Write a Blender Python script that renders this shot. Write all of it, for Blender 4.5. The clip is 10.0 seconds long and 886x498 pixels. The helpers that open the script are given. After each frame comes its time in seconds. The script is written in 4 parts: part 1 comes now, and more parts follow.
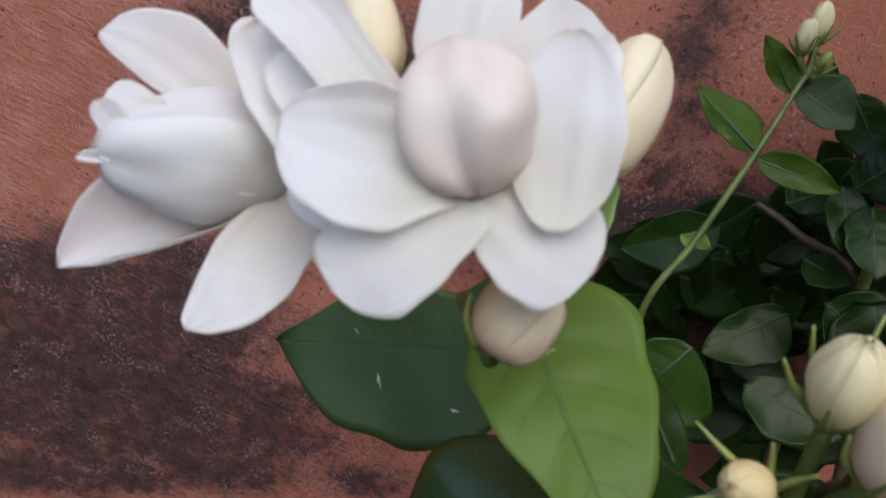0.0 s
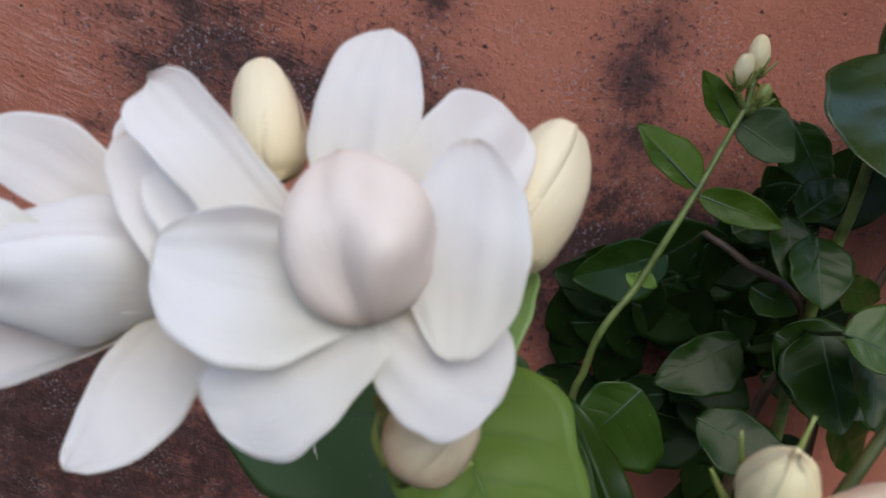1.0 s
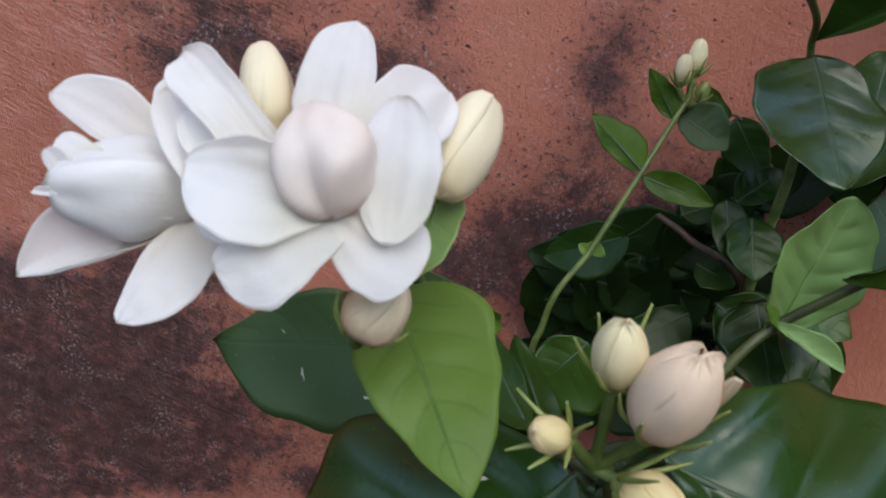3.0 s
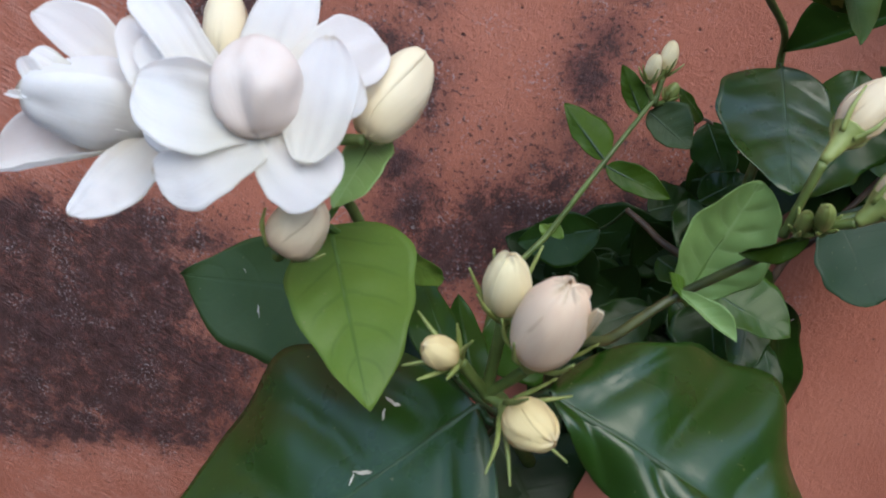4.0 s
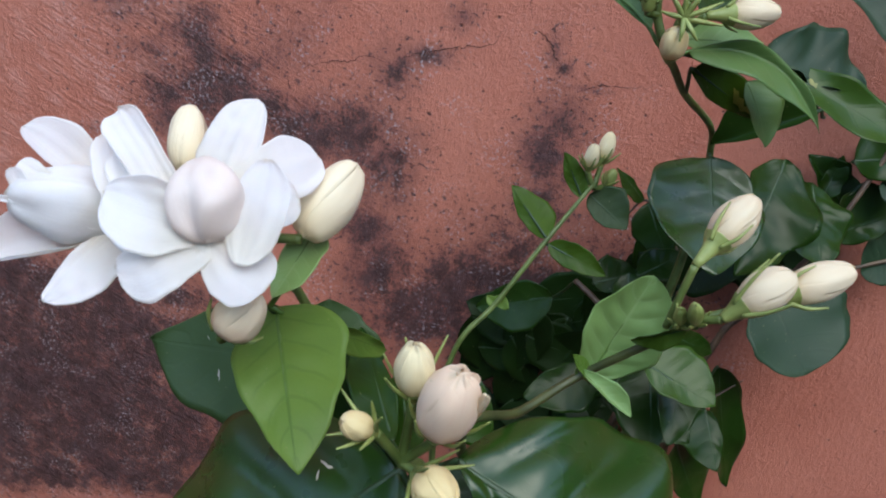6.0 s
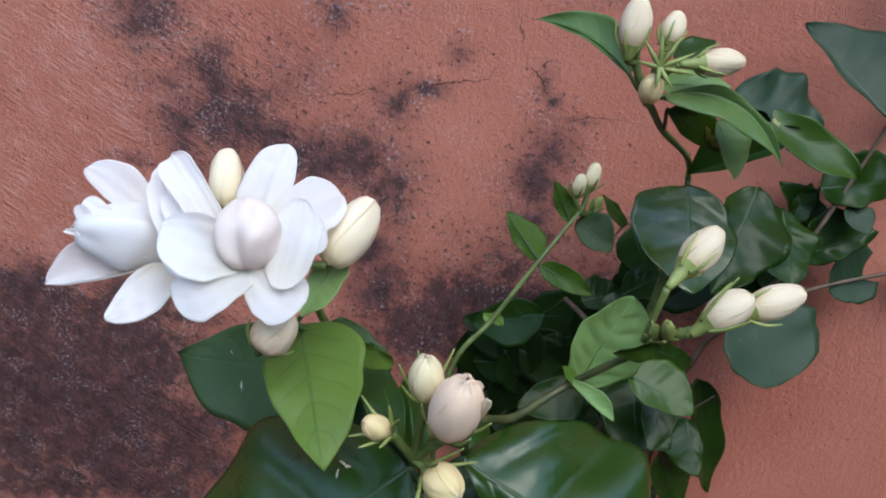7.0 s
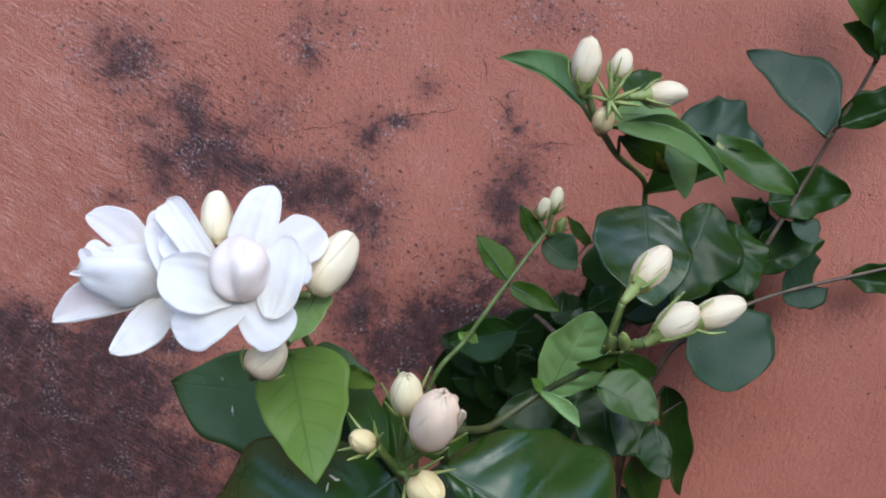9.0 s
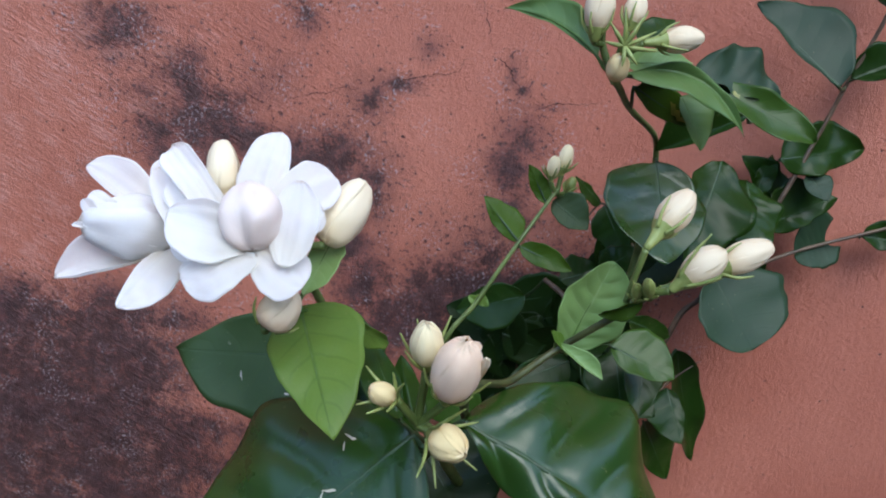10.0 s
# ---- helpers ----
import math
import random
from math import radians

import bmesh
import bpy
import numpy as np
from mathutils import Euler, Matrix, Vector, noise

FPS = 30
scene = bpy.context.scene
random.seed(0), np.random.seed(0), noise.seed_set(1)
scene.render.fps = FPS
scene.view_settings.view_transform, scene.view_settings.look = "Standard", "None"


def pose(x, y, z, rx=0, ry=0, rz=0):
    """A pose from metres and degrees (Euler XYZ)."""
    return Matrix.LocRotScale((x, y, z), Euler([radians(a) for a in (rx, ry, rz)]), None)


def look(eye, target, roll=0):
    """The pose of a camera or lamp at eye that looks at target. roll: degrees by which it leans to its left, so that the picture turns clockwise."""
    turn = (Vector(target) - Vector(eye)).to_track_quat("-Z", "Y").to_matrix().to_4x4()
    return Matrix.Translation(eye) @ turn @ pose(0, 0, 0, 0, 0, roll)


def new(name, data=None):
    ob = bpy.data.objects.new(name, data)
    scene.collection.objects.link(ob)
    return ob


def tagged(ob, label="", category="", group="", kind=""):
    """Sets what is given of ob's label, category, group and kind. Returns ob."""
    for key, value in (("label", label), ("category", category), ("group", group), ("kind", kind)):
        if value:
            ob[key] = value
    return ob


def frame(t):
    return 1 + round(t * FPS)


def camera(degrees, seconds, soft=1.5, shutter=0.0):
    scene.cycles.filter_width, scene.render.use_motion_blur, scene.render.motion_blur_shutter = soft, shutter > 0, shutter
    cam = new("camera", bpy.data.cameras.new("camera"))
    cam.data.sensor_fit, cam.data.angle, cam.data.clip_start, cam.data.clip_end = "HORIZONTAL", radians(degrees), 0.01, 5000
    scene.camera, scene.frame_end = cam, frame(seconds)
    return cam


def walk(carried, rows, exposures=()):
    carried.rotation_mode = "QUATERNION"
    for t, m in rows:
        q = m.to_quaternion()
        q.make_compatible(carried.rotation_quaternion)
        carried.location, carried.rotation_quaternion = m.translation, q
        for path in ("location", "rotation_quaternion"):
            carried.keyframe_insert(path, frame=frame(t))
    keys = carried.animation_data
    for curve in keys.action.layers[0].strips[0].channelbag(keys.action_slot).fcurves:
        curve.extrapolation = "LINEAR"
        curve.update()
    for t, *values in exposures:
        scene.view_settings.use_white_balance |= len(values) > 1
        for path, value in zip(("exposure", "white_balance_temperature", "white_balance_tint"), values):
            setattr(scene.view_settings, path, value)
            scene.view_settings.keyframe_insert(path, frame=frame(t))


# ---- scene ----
cam = camera(59.1, 10.0, soft=1.9)
cam.data.dof.use_dof, cam.data.dof.focus_distance, cam.data.dof.aperture_fstop = True, 0.27, 45.0
PATH = [
    (0, (0.048, -0.317, 1.063), (-0.187, 1.396, 0.058), -2.1),
    (0.5, (0.043, -0.312, 1.067), (-0.177, 1.414, 0.081), -2.1),
    (1, (0.054, -0.305, 1.07), (-0.092, 1.424, 0.076), -2.6),
    (1.5, (0.048, -0.301, 1.067), (-0.061, 1.415, 0.046), -3.2),
    (2, (0.057, -0.307, 1.073), (-0.034, 1.414, 0.057), -1.7),
    (3.3, (0.075, -0.348, 1.077), (-0.113, 1.39, 0.105), -0.9),
    (3.5, (0.083, -0.351, 1.077), (-0.107, 1.389, 0.109), 0.5),
    (4, (0.086, -0.358, 1.074), (-0.116, 1.377, 0.099), 3.1),
    (4.5, (0.094, -0.355, 1.077), (-0.093, 1.39, 0.119), 3.8),
    (5, (0.1, -0.354, 1.09), (-0.088, 1.407, 0.16), 3.6),
    (5.5, (0.106, -0.362, 1.094), (-0.1, 1.424, 0.216), 4.0),
    (5.7, (0.104, -0.366, 1.093), (-0.105, 1.419, 0.217), 4.3),
    (7, (0.101, -0.396, 1.108), (-0.082, 1.412, 0.274), 4.7),
    (7.5, (0.099, -0.4, 1.111), (-0.085, 1.414, 0.291), 5.4),
    (8, (0.106, -0.401, 1.115), (-0.04, 1.433, 0.331), 5.4),
    (8.5, (0.105, -0.407, 1.114), (-0.044, 1.43, 0.338), 4.2),
    (9, (0.103, -0.413, 1.118), (-0.023, 1.422, 0.333), 3.3),
    (9.5, (0.099, -0.413, 1.109), (-0.003, 1.412, 0.297), 3.4),
    (10, (0.097, -0.41, 1.105), (-0.011, 1.411, 0.286), 2.4),
]
walk(cam, [(t, look(eye, target, roll)) for t, eye, target, roll in PATH], [(0, 1.98, 7900, 7), (1, 1.92, 7900, 7), (2, 1.88, 7900, 7), (3.5, 2.2, 7500, 5), (5.5, 2.3, 7150, 5), (9, 2.4, 6750, 6), (10, 2.4, 6700, 6)])

# ---- world and light ----
world = bpy.data.worlds.new("sky")
scene.world = world
world.use_nodes = True
sky = world.node_tree.nodes.new("ShaderNodeTexSky")
sky.sky_type, sky.sun_disc = "NISHITA", False
sky.sun_elevation, sky.sun_rotation = radians(55), radians(153)
sky.dust_density, sky.ozone_density = 0.3, 2.0
background = world.node_tree.nodes["Background"]
background.inputs["Strength"].default_value = 0.15
world.node_tree.links.new(sky.outputs[0], background.inputs["Color"])
sun = new("sun", bpy.data.lights.new("sun", "SUN"))
sun.data.energy, sun.data.angle, sun.data.color = 0.5, radians(45), (1.0, 0.96, 0.90)
sun.matrix_world = look((0.5, -0.95, 1.5), (0, 0, 0))


# ---- materials ----
class Nodes:
    """Short hand for a node material."""

    def __init__(self, name):
        self.mat = bpy.data.materials.new(name)
        self.mat.use_nodes = True
        self.tree = self.mat.node_tree
        self.shader = self.tree.nodes["Principled BSDF"]
        self.out = self.tree.nodes["Material Output"]

    def put(self, socket, value):
        if isinstance(value, bpy.types.NodeSocket):
            self.tree.links.new(value, socket)
        elif value is not None:
            if socket.type == "RGBA" and len(value) == 3:
                value = (*value, 1)
            socket.default_value = value

    def node(self, kind, *values, out=0, operation="", use_clamp=False):
        n = self.tree.nodes.new(kind)
        if operation:
            n.operation, n.use_clamp = operation, use_clamp
        for k, v in enumerate(values):
            self.put(n.inputs[k], v)
        return n.outputs[out]

    def math(self, op, a, b=None, c=None, clamp=False):
        return self.node("ShaderNodeMath", a, b, c, operation=op, use_clamp=clamp)

    def noise(self, coord, scale, detail=3.0, rough=0.55, distort=0.0):
        n = self.tree.nodes.new("ShaderNodeTexNoise")
        self.put(n.inputs["Vector"], coord)
        for key, value in (("Scale", scale), ("Detail", detail), ("Roughness", rough), ("Distortion", distort)):
            n.inputs[key].default_value = value
        return n.outputs["Fac"]

    def step(self, value, lo, hi):
        n = self.tree.nodes.new("ShaderNodeMapRange")
        n.interpolation_type = "SMOOTHSTEP"
        self.put(n.inputs["Value"], value)
        n.inputs["From Min"].default_value, n.inputs["From Max"].default_value = lo, hi
        return n.outputs["Result"]

    def mix(self, fac, a, b):
        n = self.tree.nodes.new("ShaderNodeMix")
        n.data_type = "RGBA"
        self.put(n.inputs[0], fac)
        self.put(n.inputs[6], a)
        self.put(n.inputs[7], b)
        return n.outputs[2]

    def bump(self, height, strength, distance):
        n = self.tree.nodes.new("ShaderNodeBump")
        n.inputs["Strength"].default_value, n.inputs["Distance"].default_value = strength, distance
        self.put(n.inputs["Height"], height)
        return n.outputs["Normal"]

    def place(self):
        return self.node("ShaderNodeNewGeometry")

    def random(self):
        return self.node("ShaderNodeObjectInfo", out=5)

    def set(self, **values):
        for key, value in values.items():
            self.put(self.shader.inputs[key.replace("_", " ")], value)
        return self


def leaf_material(name, dark, light, vein, rough, through_light, veins=6.0, shine=0.5):
    m = Nodes(name)
    uv = m.tree.nodes.new("ShaderNodeUVMap").outputs[0]
    split = m.tree.nodes.new("ShaderNodeSeparateXYZ")
    m.put(split.inputs[0], uv)
    u, v = split.outputs[0], m.math("ABSOLUTE", m.math("SUBTRACT", split.outputs[1], 0.5))
    v = m.math("MULTIPLY", v, 2.0)
    place = m.place()
    wobble = m.math("MULTIPLY", m.math("SUBTRACT", m.noise(place, 160.0), 0.5), 0.05)
    slant = m.math("ADD", m.math("SUBTRACT", u, m.math("MULTIPLY", m.math("POWER", v, 1.4), 0.2)), wobble)
    wave = m.math("ABSOLUTE", m.math("SUBTRACT", m.math("FRACT", m.math("MULTIPLY", slant, veins)), 0.5))
    side = m.math("SUBTRACT", 1.0, m.step(wave, 0.02, 0.11))
    side = m.math("MULTIPLY", side, m.math("SUBTRACT", 1.0, m.step(v, 0.55, 0.95)))
    rib = m.math("SUBTRACT", 1.0, m.step(v, 0.015, 0.06))
    net = m.tree.nodes.new("ShaderNodeTexVoronoi")
    net.feature = "DISTANCE_TO_EDGE"
    net.inputs["Scale"].default_value = 420.0
    m.put(net.inputs["Vector"], place)
    fine = m.math("SUBTRACT", 1.0, m.step(net.outputs["Distance"], 0.0, 0.12))
    lines = m.math("MAXIMUM", rib, m.math("MULTIPLY", side, 0.55))
    lines = m.math("MAXIMUM", lines, m.math("MULTIPLY", fine, 0.10))
    tone = m.math("ADD", m.math("MULTIPLY", m.noise(place, 70.0), 0.7), m.math("MULTIPLY", m.random(), 0.45))
    base = m.mix(m.step(tone, 0.25, 0.95), dark, light)
    speck = m.step(m.noise(place, 900.0, 1.0), 0.74, 0.8)
    base = m.mix(m.math("MULTIPLY", speck, 0.35), base, (0.30, 0.27, 0.14))
    colour = m.mix(m.math("MULTIPLY", lines, 0.5), base, vein)
    height = m.math("SUBTRACT", m.math("MULTIPLY", m.noise(place, 380.0), 0.35), lines)
    gloss = m.math("ADD", rough, m.math("MULTIPLY", m.noise(place, 90.0), 0.16))
    m.set(Base_Color=colour, Roughness=gloss, Normal=m.bump(height, 0.35, 0.00016))
    m.shader.inputs["Specular IOR Level"].default_value = shine
    glow = m.tree.nodes.new("ShaderNodeBsdfTranslucent")
    m.put(glow.inputs["Color"], m.mix(0.5, colour, light))
    blend = m.tree.nodes.new("ShaderNodeMixShader")
    blend.inputs[0].default_value = through_light
    m.tree.links.new(m.shader.outputs[0], blend.inputs[1])
    m.tree.links.new(glow.outputs[0], blend.inputs[2])
    m.tree.links.new(blend.outputs[0], m.out.inputs["Surface"])
    return m.mat


def petal_material(name, outer, inner, blush, through_light):
    m = Nodes(name)
    uv = m.tree.nodes.new("ShaderNodeUVMap").outputs[0]
    split = m.tree.nodes.new("ShaderNodeSeparateXYZ")
    m.put(split.inputs[0], uv)
    place = m.place()
    u, v = split.outputs[0], split.outputs[1]
    fan = m.math("ADD", m.math("MULTIPLY", v, 9.0), m.math("MULTIPLY", m.noise(place, 130.0), 0.8))
    lines = m.noise(m.node("ShaderNodeCombineXYZ", m.math("MULTIPLY", u, 0.6), fan, m.random()), 4.0, 4.0, 0.65)
    crease = m.noise(place, 210.0, 4.0, 0.6, 0.6)
    colour = m.mix(m.step(u, 0.15, 0.75), inner, outer)
    colour = m.mix(m.math("MULTIPLY", m.step(m.noise(place, 85.0), 0.52, 0.75), 0.5), colour, blush)
    colour = m.mix(m.math("MULTIPLY", m.step(lines, 0.5, 0.7), 0.16), colour, inner)
    bruise = m.math("MULTIPLY", m.step(m.math("ADD", u, m.math("MULTIPLY", m.noise(place, 400.0, 3.0), 0.12)), 1.02, 1.07), 0.5)
    colour = m.mix(bruise, colour, (0.62, 0.52, 0.36))
    height = m.math("ADD", m.math("ADD", lines, m.math("MULTIPLY", crease, 1.3)), m.math("MULTIPLY", m.noise(place, 700.0), 0.2))
    m.set(Base_Color=colour, Roughness=0.55, Normal=m.bump(height, 0.35, 0.0005))
    m.shader.inputs["Specular IOR Level"].default_value = 0.3
    glow = m.tree.nodes.new("ShaderNodeBsdfTranslucent")
    m.put(glow.inputs["Color"], colour)
    blend = m.tree.nodes.new("ShaderNodeMixShader")
    blend.inputs[0].default_value = through_light
    m.tree.links.new(m.shader.outputs[0], blend.inputs[1])
    m.tree.links.new(glow.outputs[0], blend.inputs[2])
    m.tree.links.new(blend.outputs[0], m.out.inputs["Surface"])
    return m.mat


def stem_material(name, dark, light):
    m = Nodes(name)
    place = m.place()
    tone = m.noise(place, 130.0)
    fine = m.noise(place, 1500.0)
    m.set(Base_Color=m.mix(m.step(tone, 0.3, 0.7), dark, light), Roughness=0.5, Normal=m.bump(fine, 0.3, 0.0002))
    return m.mat


LEAF_DARK = leaf_material("leaf_dark", (0.009, 0.028, 0.003), (0.016, 0.043, 0.005), (0.016, 0.044, 0.007), 0.24, 0.09, veins=5.0, shine=0.18)
LEAF_GLOSSY = leaf_material("leaf_glossy", (0.009, 0.034, 0.003), (0.017, 0.052, 0.005), (0.016, 0.048, 0.007), 0.21, 0.05, veins=5.0, shine=0.46)
# LEAF_DARK made darker and duller: the thicket's deep shade put into the colour
LEAF_PAINTED_SHADE = leaf_material("leaf_painted_shade", (0.006, 0.017, 0.003), (0.010, 0.027, 0.004), (0.010, 0.028, 0.005), 0.36, 0.05, veins=5.0, shine=0.12)
LEAF_GREEN = leaf_material("leaf_green", (0.018, 0.048, 0.005), (0.032, 0.074, 0.008), (0.024, 0.058, 0.007), 0.26, 0.15, shine=0.26)
LEAF_MID = leaf_material("leaf_mid", (0.034, 0.074, 0.006), (0.056, 0.110, 0.010), (0.050, 0.098, 0.012), 0.34, 0.25, shine=0.2)
LEAF_SAGE = leaf_material("leaf_sage", (0.085, 0.165, 0.045), (0.125, 0.215, 0.068), (0.14, 0.22, 0.08), 0.36, 0.25, shine=0.4)
LEAF_DULL = leaf_material("leaf_dull", (0.012, 0.032, 0.014), (0.019, 0.046, 0.021), (0.016, 0.04, 0.018), 0.44, 0.08, shine=0.28)
LEAF_OLIVE = leaf_material("leaf_olive", (0.026, 0.055, 0.014), (0.038, 0.075, 0.020), (0.034, 0.068, 0.018), 0.42, 0.12, shine=0.3)
LEAF_BRIGHT = leaf_material("leaf_bright", (0.080, 0.160, 0.022), (0.125, 0.215, 0.038), (0.040, 0.095, 0.012), 0.40, 0.3, shine=0.3)
LEAF_PALE = leaf_material("leaf_pale", (0.17, 0.30, 0.09), (0.23, 0.37, 0.13), (0.28, 0.41, 0.18), 0.40, 0.3)
PETAL_WHITE = petal_material("petal_white", (0.93, 0.93, 0.935), (0.88, 0.86, 0.80), (0.87, 0.85, 0.85), 0.58)
PETAL_GLOBE = petal_material("petal_globe", (0.91, 0.85, 0.81), (0.88, 0.77, 0.69), (0.89, 0.78, 0.71), 0.44)
PETAL_CREAM = petal_material("petal_cream", (0.86, 0.77, 0.50), (0.66, 0.52, 0.20), (0.78, 0.64, 0.36), 0.22)
PETAL_BUTTER = petal_material("petal_butter", (0.86, 0.775, 0.58), (0.78, 0.66, 0.41), (0.84, 0.72, 0.51), 0.25)
PETAL_TAN = petal_material("petal_tan", (0.72, 0.61, 0.43), (0.58, 0.42, 0.28), (0.62, 0.45, 0.33), 0.2)
PETAL_STRAW = petal_material("petal_straw", (0.78, 0.64, 0.34), (0.64, 0.46, 0.20), (0.74, 0.53, 0.30), 0.2)
PETAL_PINK = petal_material("petal_pink", (0.93, 0.76, 0.585), (0.87, 0.58, 0.40), (0.90, 0.67, 0.505), 0.3)
PETAL_IVORY = petal_material("petal_ivory", (0.79, 0.695, 0.51), (0.68, 0.52, 0.30), (0.74, 0.60, 0.41), 0.25)
CALYX = stem_material("calyx_green", (0.15, 0.20, 0.05), (0.27, 0.32, 0.10))
STEM_GREEN = stem_material("stem_green", (0.055, 0.09, 0.018), (0.12, 0.17, 0.045))
RIB_DARK = stem_material("rib_dark", (0.011, 0.036, 0.009), (0.018, 0.052, 0.014))
RIB_LIGHT = stem_material("rib_light", (0.06, 0.13, 0.018), (0.08, 0.16, 0.028))
STEM_OLIVE = stem_material("stem_olive", (0.025, 0.034, 0.009), (0.055, 0.068, 0.018))
STEM_BROWN = stem_material("stem_brown", (0.06, 0.04, 0.025), (0.12, 0.08, 0.05))


SCAR = stem_material("scar_dry", (0.30, 0.28, 0.22), (0.55, 0.52, 0.44))
YELLOWED = stem_material("yellowed_leaf", (0.10, 0.13, 0.016), (0.18, 0.18, 0.025))


# ---- building blocks ----
WORLD_PLACE = {}


def part(name, verts, faces, material, parent=None, label="", uvs=None, origin=None):
    """One mesh object from world coordinates, hung under its parent."""
    verts = np.asarray(verts, float)
    origin = Vector(origin if origin is not None else verts.mean(axis=0))
    mesh = bpy.data.meshes.new(name)
    mesh.from_pydata([tuple(p) for p in verts - np.array(origin)], [], [tuple(f) for f in faces])
    if uvs is not None:
        layer = mesh.uv_layers.new(name="UVMap")
        index = np.empty(len(mesh.loops), dtype=np.int32)
        mesh.loops.foreach_get("vertex_index", index)
        layer.data.foreach_set("uv", np.asarray(uvs, np.float32)[index].ravel())
    half = len(verts) // 2
    # the narrow rim between a blade's two faces stays crisp
    mesh.polygons.foreach_set("use_smooth", [uvs is None or (min(f) < half) == (max(f) < half) for f in faces])
    mesh.materials.append(material)
    mesh.update()
    ob = new(name, mesh)
    ob.location = origin
    WORLD_PLACE[ob] = origin
    if parent is not None:
        ob.parent = parent
        ob.matrix_parent_inverse = Matrix.Translation(-WORLD_PLACE[parent])
    if label:
        tagged(ob, label)
    return ob


def unit(v):
    return v / max(np.linalg.norm(v), 1e-9)


def smooth_line(points, steps):
    """A smooth run through the points (Catmull-Rom)."""
    p = np.asarray(points, float)
    p = np.vstack([2 * p[0] - p[1], p, 2 * p[-1] - p[-2]])
    out = []
    for i in range(1, len(p) - 2):
        for t in np.linspace(0, 1, steps, endpoint=False):
            a, b, c, d = p[i - 1], p[i], p[i + 1], p[i + 2]
            out.append(0.5 * (2 * b + (c - a) * t + (2 * a - 5 * b + 4 * c - d) * t * t + (3 * b - a - 3 * c + d) * t ** 3))
    out.append(p[-2])
    return np.array(out)


def tube(points, radii, sides=8, knobs=0.0):
    """Verts and faces of a round rod along the points, closed at both ends."""
    p = np.asarray(points, float)
    r = np.interp(np.linspace(0, 1, len(p)), np.linspace(0, 1, len(radii)), radii)
    ahead = np.gradient(p, axis=0)
    side = unit(np.cross(ahead[0], (0.3, 0.2, 0.93)))
    verts, faces = [], []
    for k in range(len(p)):
        a = unit(ahead[k])
        side = unit(side - a * side.dot(a))
        up = np.cross(a, side)
        swell = 1 + knobs * math.sin(k * 2.1) * math.sin(k * 0.7)
        for j in range(sides):
            f = 2 * math.pi * j / sides
            verts.append(p[k] + r[k] * swell * (math.cos(f) * side + math.sin(f) * up))
    for k in range(len(p) - 1):
        for j in range(sides):
            n = (j + 1) % sides
            faces.append((k * sides + j, k * sides + n, (k + 1) * sides + n, (k + 1) * sides + j))
    faces.append(tuple(range(sides))[::-1])
    faces.append(tuple((len(p) - 1) * sides + j for j in range(sides)))
    return verts, faces


def shape_leaf(u, peak=0.42, sharp=1.0):
    """Half width along an ovate leaf with a short drawn-out tip."""
    e = math.log(0.5) / math.log(peak)
    return np.clip(np.sin(np.pi * np.clip(u, 0, 1) ** e), 0, 1) ** (0.72 * sharp) * (1 - 0.25 * np.clip(u - 0.8, 0, 1) * 5 * 0.6)


def shape_petal(u, peak=0.6, foot=0.6, round_end=2.4):
    """Half width along a petal that widens to a rounded end."""
    u = np.clip(u, 0, 1)
    low = foot + (1 - foot) * np.sin(np.pi / 2 * np.clip(u / peak, 0, 1)) ** 1.2
    high = np.sqrt(np.clip(1 - (np.clip(u - peak, 0, 1) / (1 - peak)) ** round_end, 0, 1))
    return np.where(u < peak, low, high)


def shape_heart(u, peak=0.2, sharp=1.0):
    u = np.clip(u, 0, 1)
    return np.clip(0.55 + 0.45 * np.sin(np.pi / 2 * np.clip(u / peak, 0, 1)), 0, 1) * np.sqrt(np.clip(1 - (np.clip(u - peak, 0, 1) / (1 - peak)) ** 1.7, 0, 1))


